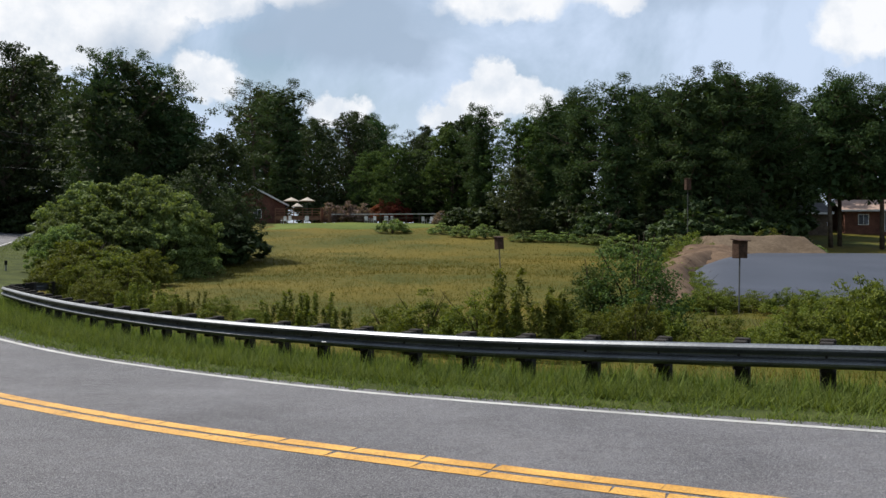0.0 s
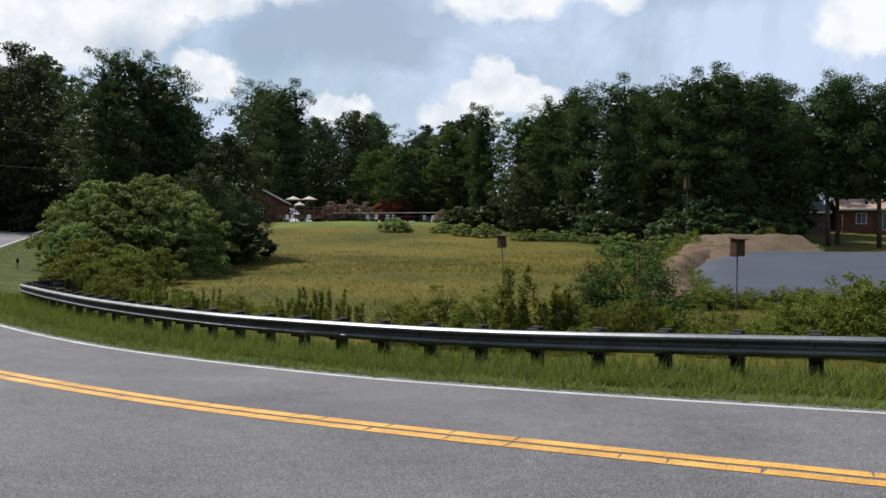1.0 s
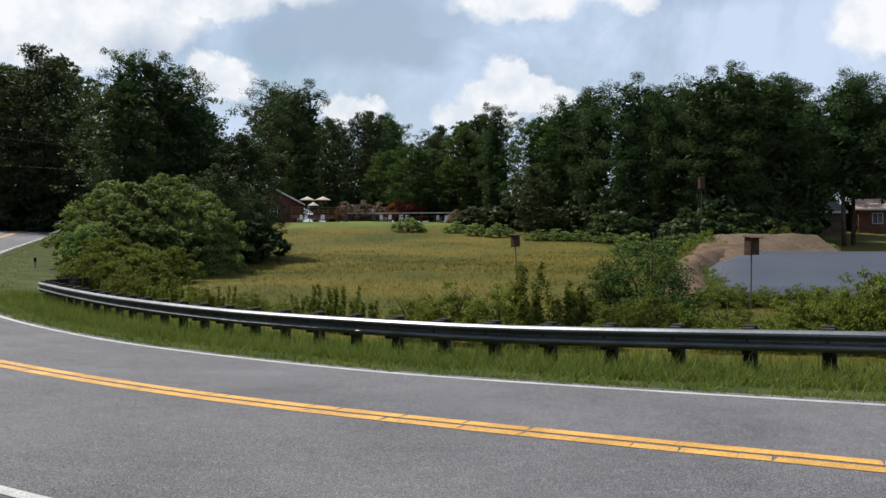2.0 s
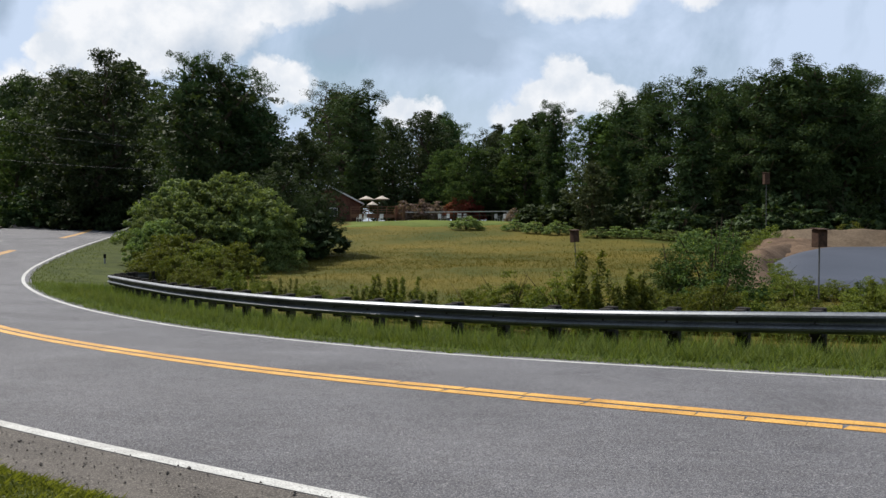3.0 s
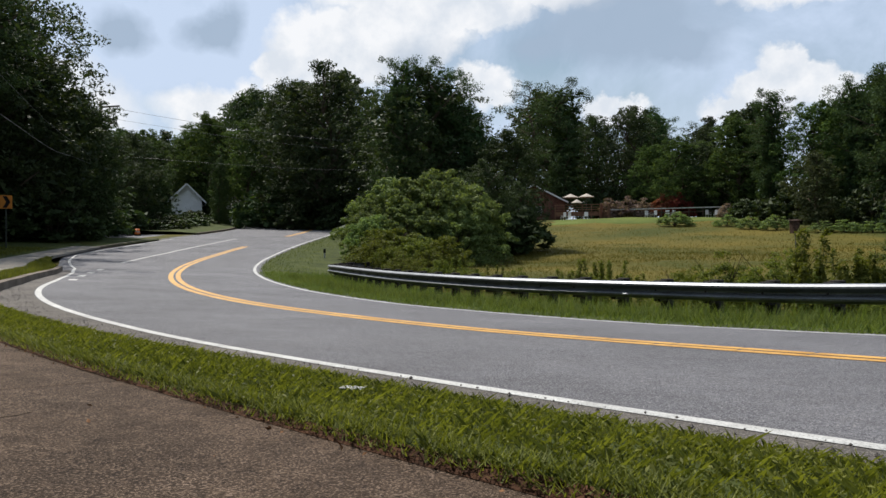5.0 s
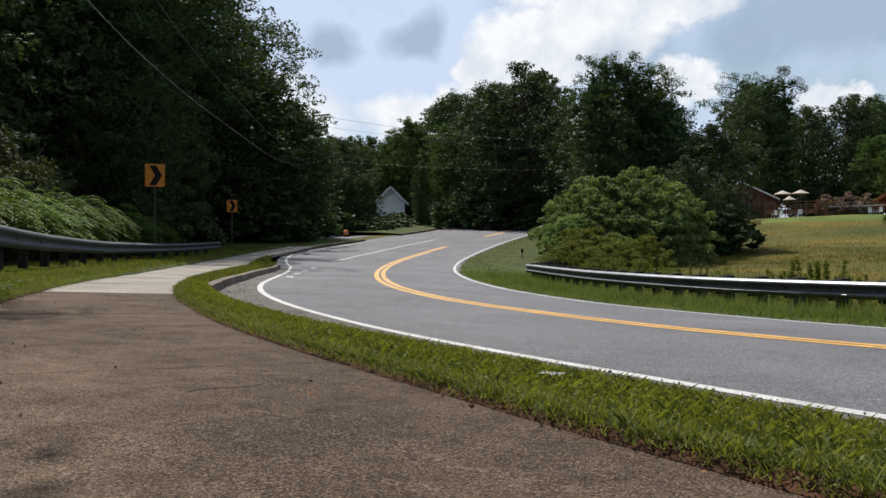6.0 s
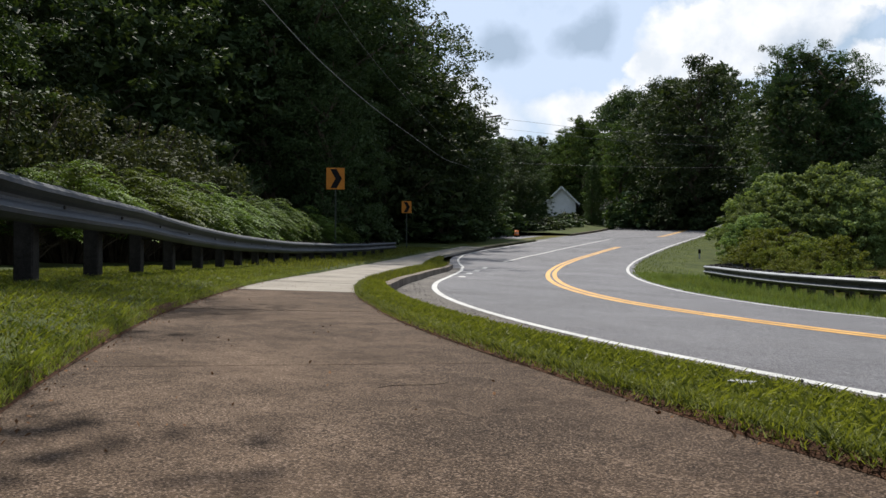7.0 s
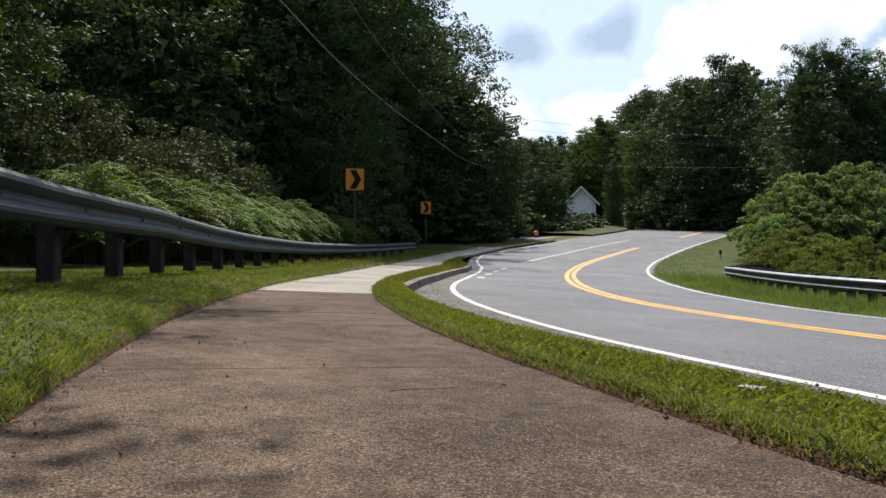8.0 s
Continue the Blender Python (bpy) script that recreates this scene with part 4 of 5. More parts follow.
# ---------- grasses ----------
def blades(name, mat, places, height, width, lean, seed, label, tri=True, tuft=0, spread=0.015):
    """Single blades, each a bent taper rooted at its place."""
    rng = np.random.default_rng(seed)
    P = np.asarray(places, float)
    if tuft:
        P = np.repeat(P[:len(P) // tuft], tuft, 0)
    n = len(P)
    h = height[0] + (height[1] - height[0]) * rng.uniform(0, 1, n) ** 1.4
    a = rng.uniform(0, 2 * np.pi, n)
    if tuft:
        # blades of one tuft fan out from its root and share their vigour
        h = h * np.repeat(rng.uniform(0.65, 1.3, n // tuft), tuft)
        P = P + np.c_[-np.sin(a), np.cos(a), np.zeros(n)] * (spread * rng.uniform(0, 1, n))[:, None]
    side = np.c_[np.cos(a), np.sin(a), np.zeros(n)]
    fwd = np.c_[-np.sin(a), np.cos(a), np.zeros(n)]
    w = (width[0] + (width[1] - width[0]) * rng.uniform(0, 1, n))[:, None]
    l = (h * lean * rng.uniform(0.2, 1.3, n))[:, None]
    up = np.c_[np.zeros(n), np.zeros(n), h]
    if tri:
        v = np.stack([P - side * w * 0.5, P + side * w * 0.5, P + up + fwd * l], 1)
    else:
        v = np.stack([P - side * w * 0.5, P + side * w * 0.5, P + up * 0.62 + fwd * l * 0.4 + side * w * 0.42, P + up + fwd * l], 1)
    k = v.shape[1]
    f = np.arange(n * k).reshape(n, k)
    ob = cloud_object(name, v.reshape(-1, 3), f, mat)
    return tagged(ob, label, "grass", kind="stuff")


def strip_places(n, s0, s1, ua, ub, lift, seed, near=1.0):
    """Random places on a strip by the road; more of them towards s0 if near is above 1."""
    rng = np.random.default_rng(seed)
    s = s0 + (s1 - s0) * rng.uniform(0, 1, n) ** near
    fa = lambda u: np.interp(s, *u) if isinstance(u, tuple) else np.full(n, u)
    k = rng.uniform(0, 1, n)
    u = fa(ua) + (fa(ub) - fa(ua)) * k
    x, y, h, z, b = (np.interp(s, RS, a) for a in (RX, RY, RH, RZ, RB))
    dz = np.interp(k, *lift(s)) if callable(lift) else np.interp(k, *lift)
    return np.c_[x + np.sin(h) * u, y - np.cos(h) * u, z - b * u + dz]


p_left = strip_places(96000, 8, 24, shifted(PATH_L, 0.0), shifted(PATH_L, -2.4), ([0, 1], [0, 0]), 5, 1.2)
s_, u_ = road_coords(p_left[:, 0], p_left[:, 1])
d_ = np.interp(s_, *PATH_L) - u_
p_left[:, 2] += np.where(d_ < 0.35, 0.21 + (np.interp(s_, *HALF_BANK) - 0.21) * np.clip(d_ / 0.35, 0, 1), np.interp(s_, *HALF_BANK) + (np.interp(s_, *BANK) - np.interp(s_, *HALF_BANK)) * np.clip((d_ - 0.35) / 0.6, 0, 1)) - 0.01
blades("turf", M_GRASS, strip_places(120000, 3, 20, shifted(PATH_R, 0.0), -3.95, ([0, 0.05, 0.27, 0.66, 0.88, 1], [0.17, 0.178, 0.175, 0.14, 0.055, 0.0]), 1, 1.0), (0.018, 0.042), (0.0026, 0.0054), 1.1, 2, "short broad-bladed mown grass between footpath and road", tri=False, tuft=4, spread=0.012)


def low_leaves(places, size, seed, label):
    """Small curled leaves lying every way over the turf."""
    rng = np.random.default_rng(seed)
    q = np.array(places)
    q[:, 2] += 0.022
    v, f = leaf_cloud(rng, q, np.full(len(q), 0.018), 1, size, flat=1.0, stretch=1.6, tri=False)
    return tagged(cloud_object("turf", v, f, M_GRASS), label, "grass", kind="stuff")


low_leaves(strip_places(52000, 3, 20, shifted(PATH_R, 0.0), -3.97, ([0, 0.05, 0.27, 0.66, 0.88, 1], [0.165, 0.175, 0.172, 0.14, 0.055, 0.0]), 31, 1.3), 0.020, 32, "low curled turf leaves between footpath and road")
low_leaves(p_left[::2], 0.020, 33, "low curled turf leaves below the guardrail")
blades("turf", M_GRASS, strip_places(14000, 20, 44, shifted(PATH_R, 0.02), TURF_R, ([0, 0.2, 1], [0.16, 0.175, 0.125]), 3, 1.3), (0.04, 0.10), (0.012, 0.022), 0.8, 4, "short mown grass behind the kerb")
blades("turf", M_GRASS, p_left, (0.018, 0.042), (0.0026, 0.0052), 1.1, 6, "short broad-bladed grass below the guardrail", tri=False, tuft=4, spread=0.012)
blades("turf", M_GRASS, strip_places(26000, 4, 20, shifted(PATH_R, -0.028), shifted(PATH_R, 0.06), ([0, 0.3, 1], [0.158, 0.185, 0.195]), 21, 1.35), (0.012, 0.034), (0.0026, 0.005), 1.5, 22, "fringe of grass spilling over the path's edge")
blades("turf", M_GRASS, strip_places(26000, 8, 22, shifted(PATH_L, -0.06), shifted(PATH_L, 0.026), ([0, 0.7, 1], [0.21, 0.195, 0.16]), 23, 1.35), (0.012, 0.034), (0.0026, 0.005), 1.5, 24, "fringe of grass spilling over the path's edge")
p = strip_places(16000, 24, 52, shifted(PATH_L, -0.02), shifted(PATH_L, -2.6), ([0, 0.2, 1], [0.19, 0.20, 0.20]), 7)
blades("turf", M_GRASS, p, (0.04, 0.12), (0.015, 0.03), 0.8, 8, "short grass beside the pale footpath")
blades("verge_grass", M_VERGE, strip_places(96000, -6, 40, 3.10, 6.4, ([0, 0.1, 0.35, 0.72, 1], [-0.03, 0.0, 0.0, -0.08, -0.11]), 9), (0.04, 0.12), (0.010, 0.020), 1.4, 10, "unmown green grass along the road and under the guardrail", tuft=6, spread=0.05)
blades("verge_grass", M_VERGE, strip_places(36000, -8, 38, 4.6, 7.4, ([0, 0.4, 1], [-0.04, -0.09, -0.22]), 19), (0.10, 0.36), (0.010, 0.026), 0.8, 20, "long rank grass round the guardrail posts", tuft=8, spread=0.08)
blades("verge_grass", M_VERGE, strip_places(56000, -8, 36, 3.8, 5.5, ([0, 0.3, 1], [0.0, -0.02, -0.09]), 29), (0.09, 0.28), (0.008, 0.016), 1.2, 30, "thick ankle-high grass in front of the guardrail", tuft=7, spread=0.06)
blades("verge_grass", M_VERGE, strip_places(14000, 40, 75, 3.15, 9, ([0, 0.1, 0.6, 1], [-0.03, -0.01, -0.2, -0.45]), 11), (0.04, 0.12), (0.03, 0.06), 1.0, 12, "mown green grass inside the bend")


def meadow_places(n, seed, x0, x1, y0, y1, umin=6.4):
    rng = np.random.default_rng(seed)
    x, y = rng.uniform(x0, x1, n), y0 + (y1 - y0) * rng.uniform(0, 1, n) ** 1.5
    s, u = road_coords(x, y)
    keep = (u > umin) & (s < 110)
    x, y = x[keep], y[keep]
    return np.c_[x, y, ground_z(x, y) - 0.02]


blades("meadow_grass", M_FIELD, meadow_places(130000, 13, -16, 22, 7, 60), (0.08, 0.24), (0.008, 0.018), 1.4, 14, "tall straw and green meadow grass", tuft=3, spread=0.12)
blades("meadow_grass", M_FIELD, meadow_places(40000, 15, -30, 34, 45, 98), (0.06, 0.20), (0.02, 0.045), 1.6, 16, "straw and green meadow grass on the far slope")

M_LAWN = surface("bright_mown_lawn", (0.050, 0.070, 0.012), (0.105, 0.130, 0.026), 0.95, 0.15, 5, 0.8)
lx, ly = np.meshgrid(np.linspace(-21, 8, 40), np.linspace(96, 113, 22))
lz = ground_z(lx.ravel(), ly.ravel()) + 0.06 - 0.5 * (np.abs(lx.ravel() + 6.5) / 14.5) ** 8 - 0.4 * np.clip((97.0 + 1.2 * np.sin(lx.ravel() * 0.4) - ly.ravel()), 0, 1)
tagged(put("lawn", np.c_[lx.ravel(), ly.ravel(), lz], [(j * 40 + i, j * 40 + i + 1, (j + 1) * 40 + i + 1, (j + 1) * 40 + i) for j in range(21) for i in range(39)], M_LAWN, smooth=True), "bright mown lawn below the deck", "lawn", kind="structure")

# ---------- plants by the rails ----------
CREST = [bush(121 + k, 5.0, 4.0, 0.34, 95, 32, M_VINE) for k in range(2)]
WEEDS = [weed_clump(81 + k, 12, 1.0, 0.7) for k in range(2)]
BRUSH = [bush(85 + k, 2.0, 1.4, 0.055, 190, 62, M_WEED) for k in range(3)]
DARK_BRUSH = bush(88, 2.4, 1.8, 0.085, 190, 66, M_WEED)
TALL = [bush(131 + k, 3.4, 3.0, 0.085, 230, 96, M_OLIVE) for k in range(2)]
GREEN = [fern_shrub(91 + k, 2.8, 1.7, 640, M_SHRUB) for k in range(2)]


def rooted(proto, x, y, h, native, label, category, group, wide=1.0, dz=0.0):
    return plant(proto, x, y, gz(x, y) + h, native, label, category, group, wide)


for x, y, h in ((-11.3, 30.3, 1.0), (-8.9, 27.4, 0.9), (-8.0, 26.4, 1.0), (-2.6, 21.0, 1.05), (-1.9, 20.2, 1.0), (-3.3, 21.4, 0.8), (2.25, 16.9, 1.55), (2.5, 17.4, 1.2), (-6.2, 25.0, 0.8), (7.0, 15.6, 1.0), (-12.6, 31.6, 1.1), (5.0, 17.0, 0.8)):
    rooted(rnd.choice(WEEDS), x, y, h, 1.05, "upright weeds growing behind the guardrail", "weeds", "weeds behind the guardrail")
for x, y, h, w in ((-7.0, 25.6, 0.9, 1.0), (-5.3, 24.4, 0.8, 1.1), (-4.2, 23.2, 0.6, 1.1), (0.3, 17.9, 1.25, 1.0), (1.3, 17.3, 1.3, 1.0), (-0.5, 18.6, 1.0, 1.0), (3.3, 17.6, 1.0, 1.0), (4.3, 17.4, 1.2, 0.9), (5.6, 16.6, 0.9, 1.2), (6.2, 15.6, 0.8, 1.2),
                   (6.9, 15.4, 0.9, 1.2), (5.2, 15.6, 0.6, 1.2), (-9.8, 28.8, 1.0, 1.1), (-10.6, 29.5, 1.2, 1.1), (8.0, 14.6, 1.0, 1.2), (3.0, 16.3, 0.6, 1.2), (7.6, 17.6, 1.0, 1.2), (9.6, 29.3, 0.8, 1.3), (10.9, 28.4, 0.7, 1.4), (12.6, 28.0, 0.8, 1.4), (14.6, 27.8, 0.8, 1.4), (16.8, 27.6, 0.9, 1.4), (10.6, 33.0, 0.9, 1.3), (11.6, 36.4, 0.9, 1.3), (13.0, 40.5, 0.9, 1.3), (14.6, 45.0, 1.0, 1.3), (16.4, 49.5, 1.0, 1.3), (11.2, 38.5, 1.2, 1.2), (12.2, 42.0, 1.4, 1.2), (13.4, 46.0, 1.5, 1.2), (15.2, 50.6, 1.6, 1.2), (16.6, 53.0, 2.3, 1.0), (22.4, 55.5, 2.5, 0.9), (12.6, 39.5, 0.9, 1.1), (9.2, 28.2, 0.9, 1.3), (10.0, 28.6, 0.8, 1.3), (11.5, 27.0, 0.9, 1.4), (13.2, 26.6, 1.0, 1.4), (15.2, 26.4, 1.0, 1.4)):
    rooted(rnd.choice(BRUSH), x, y, h, 1.4, "scrubby yellow-green brush behind the guardrail", "bush", "brush behind the guardrail", w)
for x, y, h, w in ((7.7, 15.2, 1.65, 0.8), (8.7, 14.9, 1.8, 0.85), (9.6, 13.8, 1.7, 0.85)):
    rooted(rnd.choice(BRUSH), x, y, h, 1.4, "tall feathery brush behind the guardrail", "bush", "brush behind the guardrail", w)
for x, y, h, w in ((-12.4, 33.0, 1.5, 1.1), (-13.6, 34.5, 1.8, 1.1), (-13.0, 37.0, 1.9, 1.1), (-14.5, 39.0, 2.3, 1.2), (-11.6, 35.5, 1.3, 1.1), (-15.6, 40.2, 2.2, 1.1), (-12.0, 38.8, 1.9, 1.1)):
    rooted(DARK_BRUSH, x, y, h, 1.8, "dull green bush below the vine mounds", "bush", "bushes inside the bend", w)
SAPLING = bush(101, 2.4, 2.6, 0.07, 230, 60, M_LEAF, "sapling")
rooted(SAPLING, 4.75, 19.2, 2.45, 2.6, "young bushy tree standing at the meadow's near edge", "tree", "saplings", 1.05)
rooted(SAPLING, 3.9, 19.6, 1.9, 2.6, "young bushy tree standing at the meadow's near edge", "tree", "saplings", 0.9)
for s, u, top in ((18.6, -9.5, 1.75), (20.4, -9.4, 2.15), (22.4, -9.4, 2.35), (24.4, -9.4, 2.4), (26.6, -9.4, 2.35), (29.0, -9.5, 2.4), (31.5, -9.5, 2.45), (34.2, -9.7, 2.5), (37.5, -9.8, 2.4), (41, -10.2, 2.2)):
    p = at(s, u)
    plant(rnd.choice(GREEN), p.x, p.y, top, 1.7, "feathery bright green shrub behind the guardrail", "bush", "shrubs behind the footpath rail", rnd.uniform(0.85, 1.1))
for s, u, top in ((19.0, -11.4, 3.1), (22, -11.6, 3.9), (25, -11.8, 4.3), (28.5, -12.0, 4.4), (32.5, -12.3, 4.7), (37, -12.6, 4.3)):
    p = at(s, u)
    plant(rnd.choice(TALL), p.x, p.y, top, 3.0, "tall olive-green shrub at the edge of the woods", "bush", "tall shrubs behind the footpath", rnd.uniform(0.9, 1.15))
for s, u, top in ((14.6, -9.9, 1.3), (12.6, -10.0, 1.1), (10.4, -10.4, 1.1), (20, -14.0, 4.6), (24, -14.2, 4.8), (29, -14.6, 4.6), (15, -14.0, 4.2), (34, -15.0, 4.2), (41, -13.6, 2.6), (46, -12.5, 3.4), (51, -12.5, 3.4)):
    p = at(s, u)
    plant(rnd.choice(UNDER), p.x, p.y, top, 4.0, "dark shrub in the shade of the woods", "bush", "undergrowth", rnd.uniform(1.0, 1.3))
for x, y, h, w in ((6.1, 82.9, 1.5, 1.0), (1.9, 88.0, 1.2, 1.1), (4, 85, 1.3, 1.1), (9.3, 78.8, 1.0, 1.3), (11.2, 78.8, 1.1, 1.4), (13.3, 78.7, 1.0, 1.3), (15.5, 77, 1.1, 1.3), (14.1, 60.7, 1.9, 1.0), (17.5, 63, 1.5, 1.1), (18.7, 62.6, 1.9, 1.0), (29, 66, 1.6, 1.2), (-3, 90, 1.6, 1.2)):
    rooted(rnd.choice(CREST), x, y, h, 4.0, "grey-green bush on the crest of the meadow", "bush", "bushes on the crest", w * 4.0 / 2.6)

# ---------- meadow: nest boxes, lined basin, bank ----------
M_WOOD = surface("weathered_brown_wood", (0.03, 0.018, 0.013), (0.085, 0.05, 0.036), 0.85, 6, 60, 0.5)
M_POLE = surface("dull_metal_pole", (0.07, 0.07, 0.07), (0.15, 0.15, 0.15), 0.6, 4, 50, 0.2, metal=0.4)
M_SAND = surface("pale_sandy_clay", (0.062, 0.044, 0.028), (0.135, 0.10, 0.068), 0.95, 0.4, 6, 0.9)
M_REDBANK = surface("eroded_red_bank", (0.045, 0.027, 0.017), (0.135, 0.090, 0.058), 0.95, 0.7, 6, 1.0)
M_LINER = surface("blue_grey_basin_lining", (0.024, 0.028, 0.040), (0.042, 0.047, 0.064), 0.5, 0.25, 30, 0.3)
M_CONCRETE = surface("plain_concrete", (0.35, 0.34, 0.32), (0.52, 0.5, 0.47), 0.9, 2, 30, 0.3)


def nest_box(x, y, pole, w, h, turn, lean):
    root = tagged(new("nest_box"), "brown wooden nest box on a thin metal pole", "nest box", "nest boxes")
    root.matrix_basis = Matrix.Translation((x, y, gz(x, y))) @ Matrix.Rotation(lean, 4, "Y") @ Matrix.Rotation(turn, 4, "Z")
    v, f = [], []
    tube(v, f, [(0, 0, -0.4), (0, 0, pole)], [0.024, 0.024], 10)
    put("pole", v, f, M_POLE, root)
    for sx in (-1, 1):
        boxed("side_board", M_WOOD, root, sx * (w / 2 - 0.012), 0, pole + h / 2, 0.022, w * 0.9, h, 0.003)
    boxed("back_board", M_WOOD, root, 0, w * 0.45 - 0.01, pole + h / 2 + 0.02, w - 0.05, 0.02, h + 0.06, 0.003)
    front = bmesh.new()
    box(front, 0, -w * 0.45 + 0.01, pole + h / 2 - 0.01, w - 0.05, 0.02, h - 0.03)
    part("front_board", front, M_WOOD, root)
    v, f = [], []
    tube(v, f, [(0, -w * 0.45 - 0.004, pole + h * 0.7), (0, -w * 0.45 + 0.004, pole + h * 0.7)], [0.03, 0.03], 14)
    put("entrance_hole", v, f, M_POST, root, "dark round entrance hole")
    boxed("floor_board", M_WOOD, root, 0, 0, pole + 0.011, w - 0.05, w * 0.85, 0.02)
    boxed("roof_board", M_WOOD, root, 0, -0.03, 0, w + 0.10, w * 0.9 + 0.14, 0.025, 0.004, m=Matrix.Translation((0, 0, pole + h + 0.03)) @ Matrix.Rotation(0.12, 4, "X"))
    return root


nest_box(3.95, 42.2, 1.5, 0.34, 0.56, 0.5, -0.05)
nest_box(10.07, 27.56, 1.75, 0.34, 0.54, 0.35, 0.012)
nest_box(21.8, 70.5, 4.9, 0.42, 0.9, 0.2, 0.0)


def sheet(name, mat, nu, nv, fn, label, category, kind="structure"):
    verts = [fn(i / nu, j / nv) for j in range(nv + 1) for i in range(nu + 1)]
    faces = [(j * (nu + 1) + i, j * (nu + 1) + i + 1, (j + 1) * (nu + 1) + i + 1, (j + 1) * (nu + 1) + i) for j in range(nv) for i in range(nu)]
    return tagged(put(name, verts, faces, mat, smooth=True), label, category, kind=kind)


def wob(x, y, k=0.5):
    return noise.noise(Vector((x * k, y * k, 1.7)))


def liner(i, j):
    # rises from the brush to the foot of the sandy bank, its edge curving
    y = 29.0 + 22.0 * j
    x0 = 9.4 + 9.6 * (j ** 1.15) - 1.1 * math.sin(math.pi * j)
    x = x0 + (34 - x0) * i
    z = -0.45 + 1.45 * math.sin(j * math.pi / 2) ** 0.9 + 0.03 * wob(x, y, 0.3)
    return (x, y, z - 0.35 * (1 - min(i / 0.05, 1)) - 0.6 * (1 - min(j / 0.08, 1)))


sheet("lined_basin", M_LINER, 30, 26, liner, "smooth blue-grey lined slope of a drainage basin", "basin")


def basin_rim(i, j):
    y = 28.5 + 23.0 * j
    x0 = 9.4 + 9.6 * (j ** 1.15) - 1.1 * math.sin(math.pi * j)
    prof = math.sin(i * math.pi)
    z = -0.42 + 1.45 * math.sin(min(j, 1) * math.pi / 2) ** 0.9
    return (x0 - 1.5 + 1.8 * i + 0.2 * wob(y, i * 3, 0.8), y, z - 0.45 + 0.5 * prof + (0.25 * (1 - i) if j > 0.5 else 0))


sheet("basin_rim", M_REDBANK, 8, 40, basin_rim, "bare pale clay rim round the basin", "earth")


def bank(i, j):
    # flat-topped heap of sandy clay
    x = 17.2 + 8.0 * i
    y = 50.2 + 9.5 * j
    e = min(i / 0.12, (1 - i) / 0.13, 1)
    top = 1.6 * min(1, (j / 0.42) ** 0.9) * max(e, 0) ** 0.8
    return (x + 0.15 * wob(x, y), y + 0.3 * wob(x + 9, y), 0.45 + top * (1 if j < 0.8 else (1 - j) / 0.2 * 0.9) + 0.12 * wob(x, y, 0.9))


sheet("sand_bank", M_SAND, 44, 26, bank, "flat-topped heap of pale sandy clay", "earth bank")


def gully(i, j):
    x, y = 10.5 + 6.0 * i, 34.0 + 17.5 * j
    x += 4.0 * j
    return (x, y, -0.5 + 1.1 * j + 1.2 * j * math.sin(i * math.pi) ** 0.8 * (1 - i * 0.4) + 0.18 * wob(x, y, 0.9))


sheet("eroded_bank", M_REDBANK, 20, 24, gully, "eroded red-brown earth bank beside the basin", "earth bank")


# ---------- signs, poles, wires ----------
M_SIGN = surface("amber_sign_face", (0.34, 0.11, 0.004), (0.46, 0.165, 0.008), 0.7, 3, 30, 0.05)
M_BLACK = surface("black_sign_print", (0.006, 0.006, 0.006), (0.014, 0.014, 0.014), 0.9, 3, 30, 0.05)
M_SIGN_POST = surface("dark_green_sign_post", (0.018, 0.024, 0.016), (0.05, 0.058, 0.042), 0.7, 3, 30, 0.1, metal=0.2)
M_UTIL = surface("creosoted_pole_wood", (0.05, 0.038, 0.028), (0.12, 0.095, 0.07), 0.9, 3, 30, 0.6)
M_CABLE = surface("weathered_cable", (0.06, 0.06, 0.06), (0.12, 0.12, 0.12), 0.5, 3, 30, 0.05)


def chevron_sign(x, y, z_mid, face, size):
    """Amber plate with a black arrowhead on a post; face: the way it looks."""
    base = gz(x, y)
    root = tagged(new("chevron_sign"), "amber curve warning sign with a black chevron on a post", "road sign", "curve signs")
    root.matrix_basis = Matrix.Translation((x, y, base)) @ Matrix.Rotation(face, 4, "Z")
    zc = z_mid - base
    boxed("post", M_SIGN_POST, root, 0, 0.04, (zc + 0.3) / 2 - 0.2, 0.06, 0.045, zc + 0.7, 0.006)
    boxed("plate", M_SIGN, root, 0, 0, zc, 0.76 * size, 0.006, 0.91 * size, 0.002)
    v = [(-0.22, 0.40), (0.05, 0.40), (0.27, 0.0), (0.05, -0.40), (-0.22, -0.40), (0.0, 0.0)]
    bm = bmesh.new()
    f = bm.faces.new([bm.verts.new((a * size, -0.0085, zc + b * size)) for a, b in v])
    ext = bmesh.ops.extrude_face_region(bm, geom=[f])
    bmesh.ops.translate(bm, verts=[q for q in ext["geom"] if isinstance(q, bmesh.types.BMVert)], vec=(0, 0.004, 0))
    bmesh.ops.recalc_face_normals(bm, faces=bm.faces)
    part("chevron", bm, M_BLACK, root, "black arrowhead")
    for dz in (-0.3, 0.3):
        boxed("bolt", M_POLE, root, 0, -0.008, zc + dz * 1.3, 0.02, 0.008, 0.02)
    return root


chevron_sign(-25.36, 22.16, 3.29, radians(50), 0.93)
chevron_sign(-33.4, 34.45, 2.93, radians(48), 0.73)


